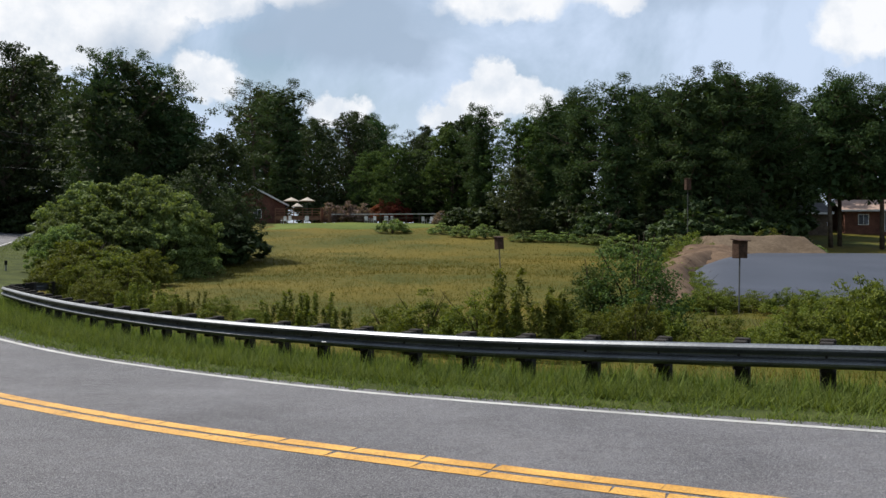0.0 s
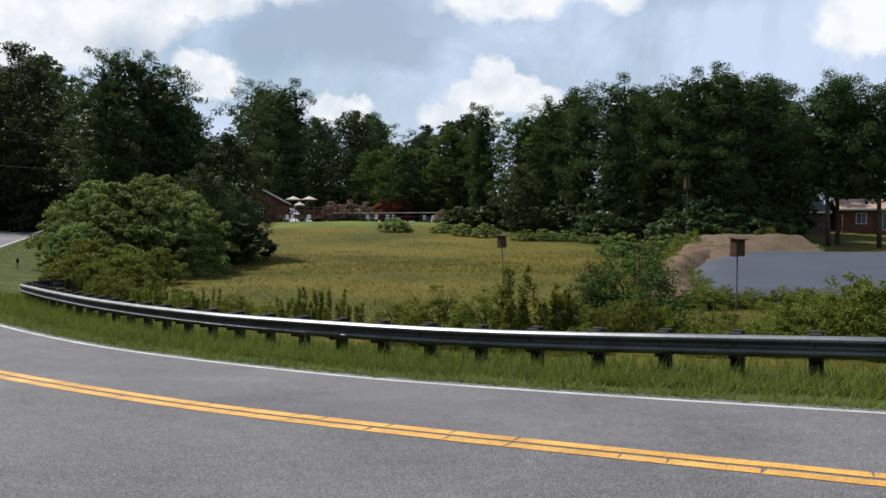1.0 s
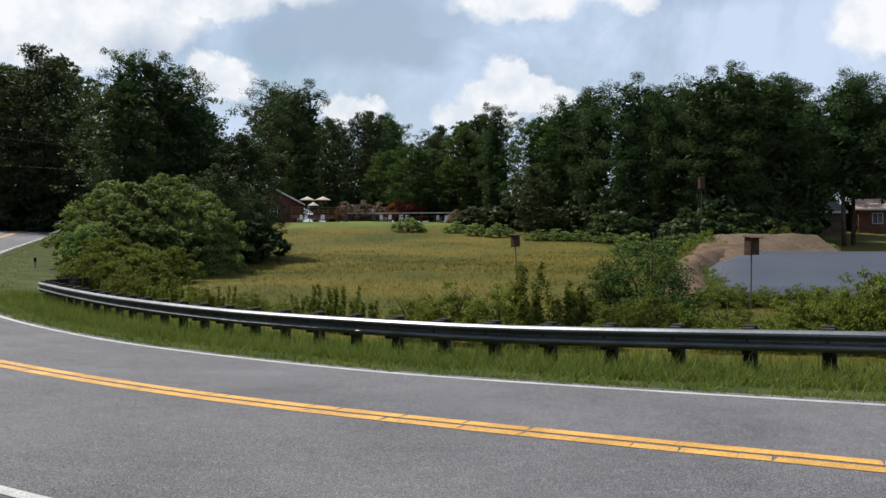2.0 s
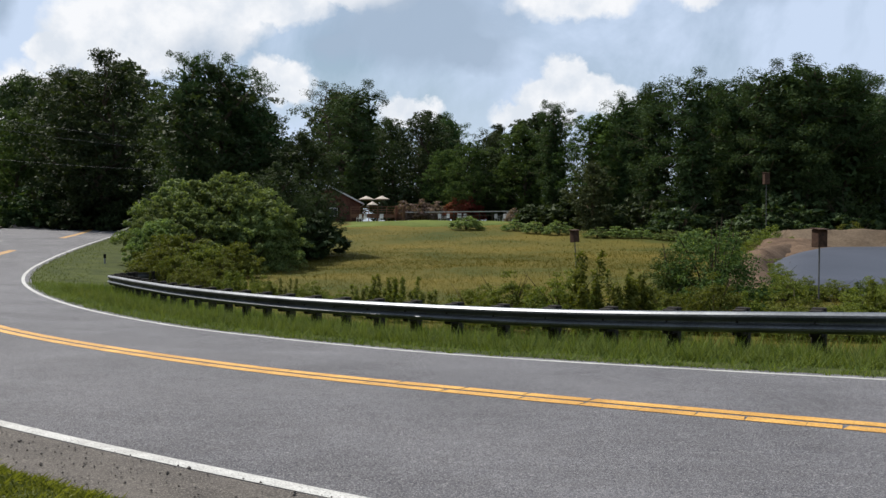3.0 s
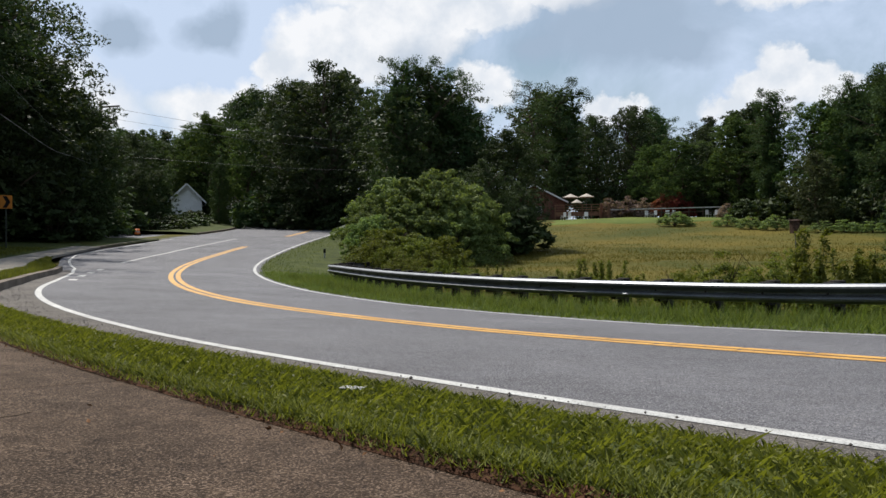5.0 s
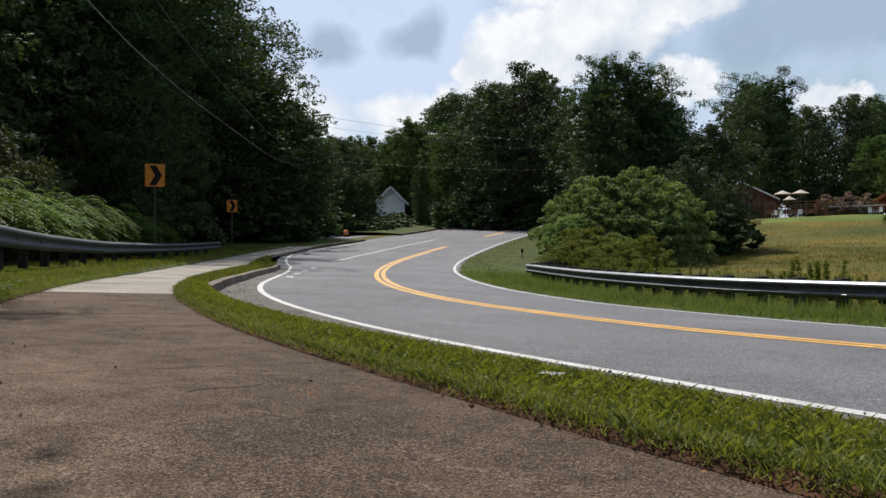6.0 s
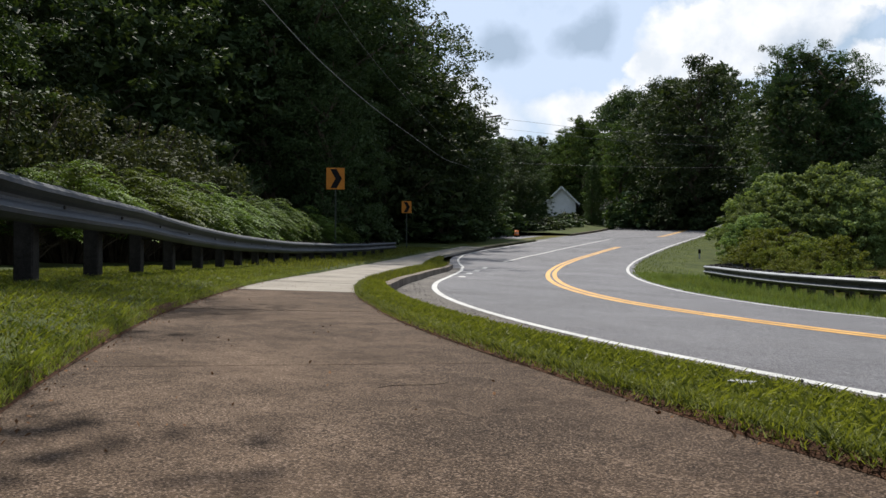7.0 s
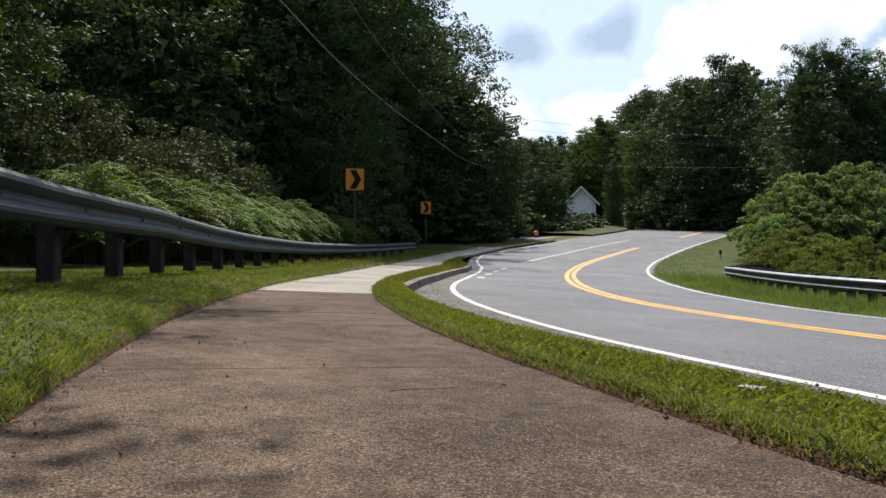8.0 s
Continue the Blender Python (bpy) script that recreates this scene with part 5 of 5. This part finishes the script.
def utility_pole(x, y, top, arm):
    root = tagged(new("utility_pole"), "weathered wooden utility pole among the trees", "utility pole", "utility poles")
    z = gz(x, y)
    root.location = (x, y, z)
    v, f = [], []
    tube(v, f, [(0, 0, -0.5), (0, 0, (top - z) * 0.5), (0, 0, top - z)], [0.16, 0.14, 0.11], 12)
    put("shaft", v, f, M_UTIL, root, smooth=True)
    if arm:
        boxed("crossarm", M_UTIL, root, 0.5, 0.45, top - z - 0.3, 1.6, 0.10, 0.12, 0.01, m=Matrix.Rotation(0.0, 4, "Z"))
    v, f = [], []
    tube(v, f, [(0.0, 0, top - z), (0.0, 0, top - z + 0.12)], [0.04, 0.06], 10)
    put("insulator", v, f, M_CONCRETE, root)
    return root


utility_pole(-42.8, 53.1, 11.5, True)
utility_pole(-5.0, -1.9, 7.4, False)


def wire(pts, label, r=0.012):
    v, f = [], []
    P = [Vector(p) for p in pts]
    fine = []
    for i in range(len(P) - 1):
        a, b, c, d = P[max(i - 1, 0)], P[i], P[i + 1], P[min(i + 2, len(P) - 1)]
        for k in range(8):
            t = k / 8
            fine.append(0.5 * ((2 * b) + (c - a) * t + (2 * a - 5 * b + 4 * c - d) * t * t + (3 * b - a - 3 * c + d) * t ** 3))
    fine.append(P[-1])
    tube(v, f, fine, [r] * len(fine), 6)
    return tagged(put("overhead_wire", v, f, M_CABLE, smooth=True), label, "wire", "overhead wires")


FWD, RGT = Vector((-0.6815, 0.7318, 0)), Vector((0.7318, 0.6815, 0))


def hung(d, a, z):
    """A point d metres along the footpath's line, a times d to its right, at height z."""
    p = FWD * d + RGT * (a * d)
    return (p.x, p.y, z)


wire([(-5.0, -1.9, 6.6), hung(12, -0.336, 5.95), hung(18, -0.191, 5.76), hung(24, -0.1217, 5.78), hung(31, -0.0610, 5.70), hung(38, -0.0159, 5.63), hung(48, 0.0238, 5.66), hung(55, 0.0455, 6.0), (-42.8, 53.1, 6.6)], "sagging overhead cable running into the trees")
wire([(-5.0, -1.9, 7.3), hung(12, -0.26, 6.9), hung(24, -0.083, 6.55), hung(36, -0.005, 6.3), hung(48, 0.035, 6.4), (-42.8, 53.1, 7.1)], "thin overhead cable running into the trees", 0.005)
wire([(-42.8, 53.1, 11.2), (-35.0, 60.0, 10.0), (-29.0, 66.0, 9.6)], "overhead cable crossing the far end of the road", 0.01)
wire([(-42.8, 53.1, 10.4), (-35.0, 60.0, 9.3), (-29.0, 66.0, 8.9)], "overhead cable crossing the far end of the road", 0.008)
wire([(-42.8, 53.1, 7.6), (-27.0, 56.0, 6.3), (-16.0, 63.0, 6.6)], "low overhead cable crossing the road before the trees", 0.006)


# ---------- small things by the road ----------
def marker_stake(x, y, h):
    root = tagged(new("marker_stake"), "slim white marker stake with a dark cap in the verge", "marker post")
    root.location = (x, y, gz(x, y))
    boxed("stake", M_WHITE, root, 0, 0, h * 0.4, 0.09, 0.03, h * 0.85, 0.004)
    boxed("cap", M_BLACK, root, 0, 0, h * 0.9, 0.13, 0.04, h * 0.3, 0.004, "dark cap")


marker_stake(-20.3, 43.6, 0.75)
M_ORANGE = surface("orange_plastic", (0.45, 0.10, 0.01), (0.6, 0.16, 0.02), 0.5, 3, 30, 0.05)


def barrel(x, y):
    root = tagged(new("traffic_barrel"), "orange plastic traffic barrel at the side street", "traffic barrel")
    root.location = (x, y, gz(x, y) + 0.1)
    root.scale = (0.7, 0.7, 0.5)
    v, f = [], []
    tube(v, f, [(0, 0, 0.0), (0, 0, 0.3), (0, 0, 0.32), (0, 0, 0.62), (0, 0, 0.64), (0, 0, 0.95)], [0.30, 0.29, 0.27, 0.26, 0.24, 0.22], 16)
    put("shell", v, f, M_ORANGE, root, smooth=True)
    v, f = [], []
    tube(v, f, [(0, 0, 0.42), (0, 0, 0.55)], [0.272, 0.268], 16)
    put("band", v, f, M_WHITE, root, "white reflective band")
    v, f = [], []
    tube(v, f, [(0, 0, -0.1), (0, 0, 0.05)], [0.38, 0.36], 16)
    put("base_ring", v, f, M_BLACK, root, "black rubber base")


barrel(-42.1, 56.4)


def litter():
    p = at(9.12, -4.66)
    root = tagged(new("paper_scrap"), "crumpled white scrap of paper lying in the turf", "litter")
    root.location = p + Vector((0, 0, 0.20))
    vv, ff = [], []
    for j in range(5):
        for i in range(7):
            vv.append(((i - 3) * 0.013, (j - 2) * 0.012, 0.007 * noise.noise(Vector((i * 0.9, j * 0.9, 5)))))
    for j in range(4):
        for i in range(6):
            ff.append((j * 7 + i, j * 7 + i + 1, (j + 1) * 7 + i + 1, (j + 1) * 7 + i))
    o = put("sheet", vv, ff, M_WHITE, root)
    o.modifiers.new("thickness", "SOLIDIFY").thickness = 0.002


litter()


def twig(s, u, turn, n, size=1.0):
    v, f = [], []
    pts = [(0.03 * k, 0.012 * math.sin(k * 1.3 + n), 0.004) for k in range(6)]
    tube(v, f, pts, [0.0007] * 6, 5)
    o = tagged(put("twig", v, f, M_BARK), "thin dry twig lying on the footpath", "twig", "twigs on the footpath")
    o.matrix_basis = Matrix.Translation(at(s, u, PATH_DZ + 0.003)) @ Matrix.Rotation(turn, 4, "Z") @ Matrix.Scale(size, 4)


for k, (s, u, turn, size) in enumerate(((9.4, -5.76, 1.17, 1.6), (8.9, -6.1, 2.2, 0.5), (8.8, -5.5, 0.4, 0.4))):
    twig(s, u, turn, k, size)

# loose grit on the shoulder
rng = np.random.default_rng(77)
v, f = [], []
for k in range(2400):
    s = rng.uniform(3, 24)
    u = -3.33 - rng.uniform(0, 1) ** 0.8 * 0.62
    r = rng.uniform(0.003, 0.009) * (1 if rng.uniform() < 0.95 else 1.8)
    c = at(s, u, 0.012)
    b = len(v)
    for q in ((1, 0, 0), (0, 1, 0), (-1, 0, 0), (0, -1, 0), (0, 0, 0.8), (0, 0, -0.6)):
        v.append(c + Vector(q) * r * float(rng.uniform(0.7, 1.2)))
    f += [(b + i, b + (i + 1) % 4, b + 4) for i in range(4)] + [(b + (i + 1) % 4, b + i, b + 5) for i in range(4)]
tagged(put("grit", v, f, M_SHOULDER), "loose grit and small stones along the road's edge", "gravel", kind="stuff")

v, f = [], []
for k in range(700):
    s = rng.uniform(3, 24)
    r = rng.uniform(0.004, 0.012)
    c = at(s, -3.88 - abs(rng.normal()) * 0.04, 0.012)
    b = len(v)
    for q in ((1, 0, 0), (0, 1, 0), (-1, 0, 0), (0, -1, 0), (0, 0, 0.6), (0, 0, -0.6)):
        v.append(c + Vector(q) * r * float(rng.uniform(0.6, 1.3)))
    f += [(b + i, b + (i + 1) % 4, b + 4) for i in range(4)] + [(b + (i + 1) % 4, b + i, b + 5) for i in range(4)]
tagged(put("chippings", v, f, M_KERB), "pale broken chippings along the turf's edge", "gravel", kind="stuff")

# dry leaves and crumbs of soil fallen along the path's edges
M_DRYLEAF = surface("dry_leaf", (0.10, 0.045, 0.02), (0.26, 0.14, 0.07), 0.9, 40, 90, 0.2)
rng = np.random.default_rng(91)
q = np.concatenate([strip_places(420, 6, 20, shifted(PATH_L, -0.01), shifted(PATH_L, 0.12), ([0, 1], [0.165, 0.157]), 41), strip_places(300, 4, 20, shifted(PATH_R, -0.08), shifted(PATH_R, 0.01), ([0, 1], [0.157, 0.165]), 42), strip_places(160, 5, 19, PATH_L, PATH_R, ([0, 1], [0.156, 0.156]), 43)])
v, f = leaf_cloud(rng, q, np.full(len(q), 0.002), 1, 0.015, flat=0.5, tri=False)
tagged(cloud_object("leaf_litter", v, f, M_DRYLEAF), "dry brown leaf bits scattered along the footpath", "leaf litter", kind="stuff")

# kerbs and side street beyond the turn lane
for s0, s1, ua, ub in ((51, 66, -6.95, -7.35), (76, 118, -7.5, -7.4)):
    o = ribbon("kerb", M_KERB, s0, s1, ([s0, s1], [ua - 0.18, ub - 0.18]), ([s0, s1], [ua, ub]), 0.15, 0.8, depth=0.3)
    tagged(o, "pale concrete kerb along the turn lane", "kerb", kind="structure")
o = ribbon("side_street", M_ASPHALT, 66.5, 75.5, -26, -7.2, -0.012, 0.6, depth=0.1, cross=8)
tagged(o, "grey asphalt side street joining the road", "road", kind="structure")
lifted("turf_bank", M_TURF, 52, 66, [-16, -12, -9.5, -7.5, -7.05], [0.1, 0.1, 0.14, 0.13, 0.1], "grassy bank at the side street", "turf")
lifted("turf_bank", M_TURF, 76, 118, [-20, -12, -9.5, -7.8, -7.55], [0.3, 0.3, 0.25, 0.14, 0.1], "grassy bank beyond the side street", "turf")

# ---------- houses ----------
M_BRICK = surface("red_brown_brick", (0.075, 0.036, 0.027), (0.155, 0.074, 0.053), 0.9, 1.2, 9, 0.6)
M_SIDING = surface("white_siding", (0.60, 0.60, 0.61), (0.74, 0.74, 0.75), 0.7, 0.8, 10, 0.2)
M_ROOF = surface("grey_shingles", (0.06, 0.058, 0.06), (0.13, 0.125, 0.125), 0.9, 1.0, 8, 0.6)
M_ROOF_TAN = surface("tan_shingles", (0.22, 0.15, 0.12), (0.36, 0.26, 0.21), 0.9, 1.0, 8, 0.6)
M_TRIM = surface("white_trim", (0.5, 0.5, 0.49), (0.65, 0.65, 0.64), 0.6, 2, 20, 0.1)
M_GLASS = surface("dark_window_glass", (0.012, 0.015, 0.02), (0.03, 0.035, 0.04), 0.08, 2, 20, 0.0)
M_DECK = surface("reddish_deck_boards", (0.12, 0.06, 0.04), (0.24, 0.13, 0.085), 0.85, 2, 12, 0.4)
M_CANVAS = surface("cream_canvas", (0.34, 0.30, 0.25), (0.46, 0.41, 0.35), 0.85, 2, 20, 0.2)


def house(x, y, turn, length, depth, eave, ridge, wall, roof, label, windows, z=None):
    """Gabled house, its ridge along its own x; front towards -y."""
    root = tagged(new("house"), label, "house")
    root.matrix_basis = Matrix.Translation((x, y, gz(x, y) if z is None else z)) @ Matrix.Rotation(turn, 4, "Z")
    L, D = length / 2, depth / 2
    v = [(-L, -D, -0.8), (L, -D, -0.8), (L, D, -0.8), (-L, D, -0.8), (-L, -D, eave), (L, -D, eave), (L, D, eave), (-L, D, eave), (-L, 0, ridge), (L, 0, ridge)]
    put("wall", v, [(0, 1, 5, 4), (2, 3, 7, 6), (1, 2, 6, 9, 5), (3, 0, 4, 8, 7), (3, 2, 1, 0)], wall, root)
    o, s = 0.45, (ridge - eave) / D
    for k in (-1, 1):
        a = [(-L - o, k * (D + o), eave - o * s), (L + o, k * (D + o), eave - o * s), (L + o, 0, ridge), (-L - o, 0, ridge)]
        vv = [(p, q, r + 0.03) for p, q, r in a] + [(p, q, r + 0.17) for p, q, r in a]
        ff = [(0, 1, 2, 3), (7, 6, 5, 4), (0, 4, 5, 1), (1, 5, 6, 2), (2, 6, 7, 3), (3, 7, 4, 0)]
        put("roof_slope", vv, ff, roof, root)
        boxed("fascia", M_TRIM, root, 0, k * (D + o + 0.02), eave - o * s + 0.08, length + 2 * o, 0.04, 0.2)
        for e in (-1, 1):
            m = Matrix.Translation((e * (L + o + 0.02), k * (D + o) / 2, (ridge + eave - o * s) / 2 + 0.08)) @ Matrix.Rotation(-k * math.atan(s), 4, "X")
            boxed("bargeboard", M_TRIM, root, 0, 0, 0, 0.04, math.hypot(D + o, (D + o) * s), 0.2, m=m)
    for side, a, zc, w, h in windows:
        m = Matrix.Translation((a, -D, zc)) if side == "front" else Matrix.Translation((L, a, zc)) @ Matrix.Rotation(math.pi / 2, 4, "Z")
        win = boxed("window_frame", M_TRIM, root, 0, 0, 0, w + 0.16, 0.10, h + 0.16, 0.01, m=m)
        boxed("pane", M_GLASS, win, 0, -0.055, 0, w, 0.02, h, m=m)
        boxed("glazing_bar", M_TRIM, win, 0, -0.07, 0, 0.05, 0.03, h, m=m)
    return root


house(-23.4, 118.6, radians(-76), 9.6, 8.4, 2.75, 4.9, M_BRICK, M_ROOF, "red-brown brick bungalow with white trim beyond the meadow", [("side", 0.6, 1.5, 0.9, 1.0), ("side", -2.4, 1.5, 0.9, 1.0)], 4.2)
house(55.6, 101.0, radians(-14), 12.0, 7.5, 2.5, 3.7, M_BRICK, M_ROOF_TAN, "red brick bungalow with a tan roof among the pines", [("front", -4.0, 1.4, 1.0, 1.1), ("front", -1.2, 1.1, 1.0, 2.0), ("front", 2.0, 1.4, 1.4, 1.1)], 3.3)
house(42.8, 95.5, radians(10), 3.4, 3.0, 2.2, 3.1, M_UTIL, M_ROOF, "small dark wooden shed under the pines", [], 3.2)
house(-62.6, 93.6, radians(-56), 8.0, 3.6, 3.0, 4.8, M_SIDING, M_ROOF, "white sided house half hidden by trees", [], 3.7)
for s, u, h in ((86, -16, 9.0), (81.5, -15.8, 8.4), (92, -16, 8.6), (98, -16.5, 8.4), (78.5, -18, 8.6)):
    p = at(s, u)
    plant(BROADS[2], p.x, p.y, p.z + h, 18, "broadleaf tree at the corner of the side street", "tree", "trees at the side street", 0.95)
for s, u, h in ((79, -12.6, 1.6), (83, -12.4, 1.9), (87.5, -12.6, 1.7), (93, -12.4, 2.0), (98, -12.2, 1.8)):
    p = at(s, u)
    plant(UNDER[1], p.x, p.y, p.z + h, 4.0, "dark green bush on the bank by the side street", "bush", "bushes at the side street", 2.0)
for x, y, top in ((-59.6, 85.4, 5.4), (-57.6, 87.4, 5.8), (-55.4, 88.6, 5.5), (-61.5, 84.6, 6.4)):
    plant(UNDER[0], x, y, top, 4.0, "dark green bush in front of the white house", "bush", "bushes by the white house", 1.1)
for x, y, top in ((-53.4, 87.6, 9.6), (-62.6, 81.5, 9.0), (-47.6, 88.0, 10.5)):
    plant(BROADS[1], x, y, top, 18, "tall broadleaf tree beside the white house", "tree", "trees by the white house", 0.8)
house(-54.6, 93.5, radians(30), 4.0, 4.0, 2.6, 3.6, M_SIDING, M_ROOF, "small white outbuilding among the trees", [("front", 0.0, 1.4, 0.8, 0.9)], 3.4)


def deck(x, y, z):
    root = tagged(new("deck"), "reddish wooden deck with railing and stair behind the house", "deck")
    root.matrix_basis = Matrix.Translation((x, y, z)) @ Matrix.Rotation(radians(-6), 4, "Z")
    for k in range(22):
        boxed("board", M_DECK, root, -2.9 + k * 0.275, 0, 0.9, 0.26, 3.0, 0.035)
    for a in np.linspace(-3.0, 3.0, 6):
        boxed("post", M_DECK, root, float(a), -1.45, 0.75, 0.1, 0.1, 2.1)
    for zz in (1.15, 1.45, 1.8):
        boxed("rail", M_DECK, root, 0, -1.5, zz, 6.1, 0.05, 0.09)
    boxed("skirt", M_DECK, root, 0, -1.42, 0.62, 6.1, 0.04, 0.5)
    for k in range(5):
        boxed("step", M_DECK, root, 3.55, -1.9 + k * 0.28, 0.15 + k * 0.17, 1.0, 0.3, 0.05)
    for a in (3.05, 4.05):
        boxed("stringer", M_DECK, root, a, -1.4, 0.95, 0.08, 1.4, 1.9, 0.02)


deck(-15.7, 112.4, 4.45)


def patio_umbrella(x, y, z, r):
    root = tagged(new("patio_umbrella"), "open cream patio umbrella on the deck", "umbrella", "patio umbrellas")
    root.location = (x, y, z)
    v, f = [], []
    tube(v, f, [(0, 0, 0), (0, 0, 2.35)], [0.025, 0.025], 8)
    put("pole", v, f, M_POLE, root)
    n = 8
    v = [(0, 0, 2.45)] + [(r * math.cos(2 * math.pi * k / n), r * math.sin(2 * math.pi * k / n), 1.98) for k in range(n)]
    v += [(0, 0, 2.41)] + [(p[0], p[1], 1.93) for p in v[1:n + 1]]
    f = [(0, 1 + k, 1 + (k + 1) % n) for k in range(n)] + [(n + 1, n + 2 + (k + 1) % n, n + 2 + k) for k in range(n)]
    f += [(1 + k, n + 2 + k, n + 2 + (k + 1) % n, 1 + (k + 1) % n) for k in range(n)]
    put("canopy", v, f, M_CANVAS, root, "cream canvas canopy")


patio_umbrella(-17.0, 112.6, 5.35, 1.05)
patio_umbrella(-14.9, 112.4, 5.35, 1.05)
patio_umbrella(-16.0, 111.2, 4.55, 0.75)


def garden_chair(x, y):
    root = tagged(new("garden_chair"), "white plastic garden chair on the lawn", "chair", "garden chairs")
    root.matrix_basis = Matrix.Translation((x, y, gz(x, y))) @ Matrix.Rotation(rnd.uniform(-0.8, 0.8), 4, "Z")
    boxed("seat", M_TRIM, root, 0, 0, 0.42, 0.5, 0.5, 0.04, 0.01)
    boxed("backrest", M_TRIM, root, 0, 0.24, 0.7, 0.5, 0.04, 0.55, 0.01)
    for a in (-0.21, 0.21):
        for b in (-0.21, 0.21):
            boxed("leg", M_TRIM, root, a, b, 0.2, 0.04, 0.04, 0.44)
        boxed("armrest", M_TRIM, root, a * 1.15, 0, 0.62, 0.05, 0.48, 0.03)


for x, y in ((-17.4, 109.0), (-16.8, 109.2), (-14.6, 109.3), (-7.0, 110.5), (-6.2, 110.5), (-4.6, 110.3), (-3.9, 110.2), (0.3, 108.6), (1.2, 108.5), (2.2, 108.4)):
    garden_chair(x, y)


def fence(a, b, n):
    root = tagged(new("fence"), "low white-railed garden fence beyond the meadow", "fence")
    A, B = Vector(a), Vector(b)
    ang = math.atan2(B.y - A.y, B.x - A.x)
    L = (B - A).length
    root.matrix_basis = Matrix.Translation((*a, gz(*a))) @ Matrix.Rotation(ang, 4, "Z")
    for k in range(n + 1):
        boxed("post", M_UTIL, root, L * k / n, 0, 0.6, 0.10, 0.10, 1.5)
    for k in range(n):
        boxed("rail", M_CONCRETE, root, L * (k + 0.5) / n, -0.06, 1.2, L / n, 0.05, 0.12)
        boxed("rail", M_UTIL, root, L * (k + 0.5) / n, -0.06, 0.7, L / n, 0.04, 0.08)


fence((-12.0, 112.2), (8.0, 107.6), 12)
M_PINK = foliage("pale_pink_blossom", (0.10, 0.085, 0.06), (0.34, 0.24, 0.22), 0.3)
M_REDBLOOM = foliage("red_blossom", (0.07, 0.035, 0.02), (0.26, 0.07, 0.05), 0.3)
FLOWER_PALE = bush(111, 3.0, 2.8, 0.22, 110, 40, M_PINK, "flowering_shrub")
FLOWER_RED = bush(112, 3.0, 2.8, 0.22, 110, 40, M_REDBLOOM, "flowering_shrub")
for proto, x, y, h, label in ((FLOWER_PALE, -12.0, 113.6, 2.6, "crape myrtle shrub in pale pink bloom"), (FLOWER_PALE, -9.6, 113.2, 2.8, "crape myrtle shrub in pale pink bloom"), (FLOWER_PALE, -7.8, 113.0, 2.5, "crape myrtle shrub in pale pink bloom"),
                              (FLOWER_RED, -5.2, 113.0, 2.7, "crape myrtle shrub in dusky red bloom"), (FLOWER_RED, -3.2, 112.8, 2.8, "crape myrtle shrub in dusky red bloom"), (FLOWER_PALE, 2.4, 107.0, 1.6, "crape myrtle shrub in pale pink bloom")):
    rooted(proto, x, y, h * 1.2, 2.8, label, "bush", "flowering shrubs", 1.05)
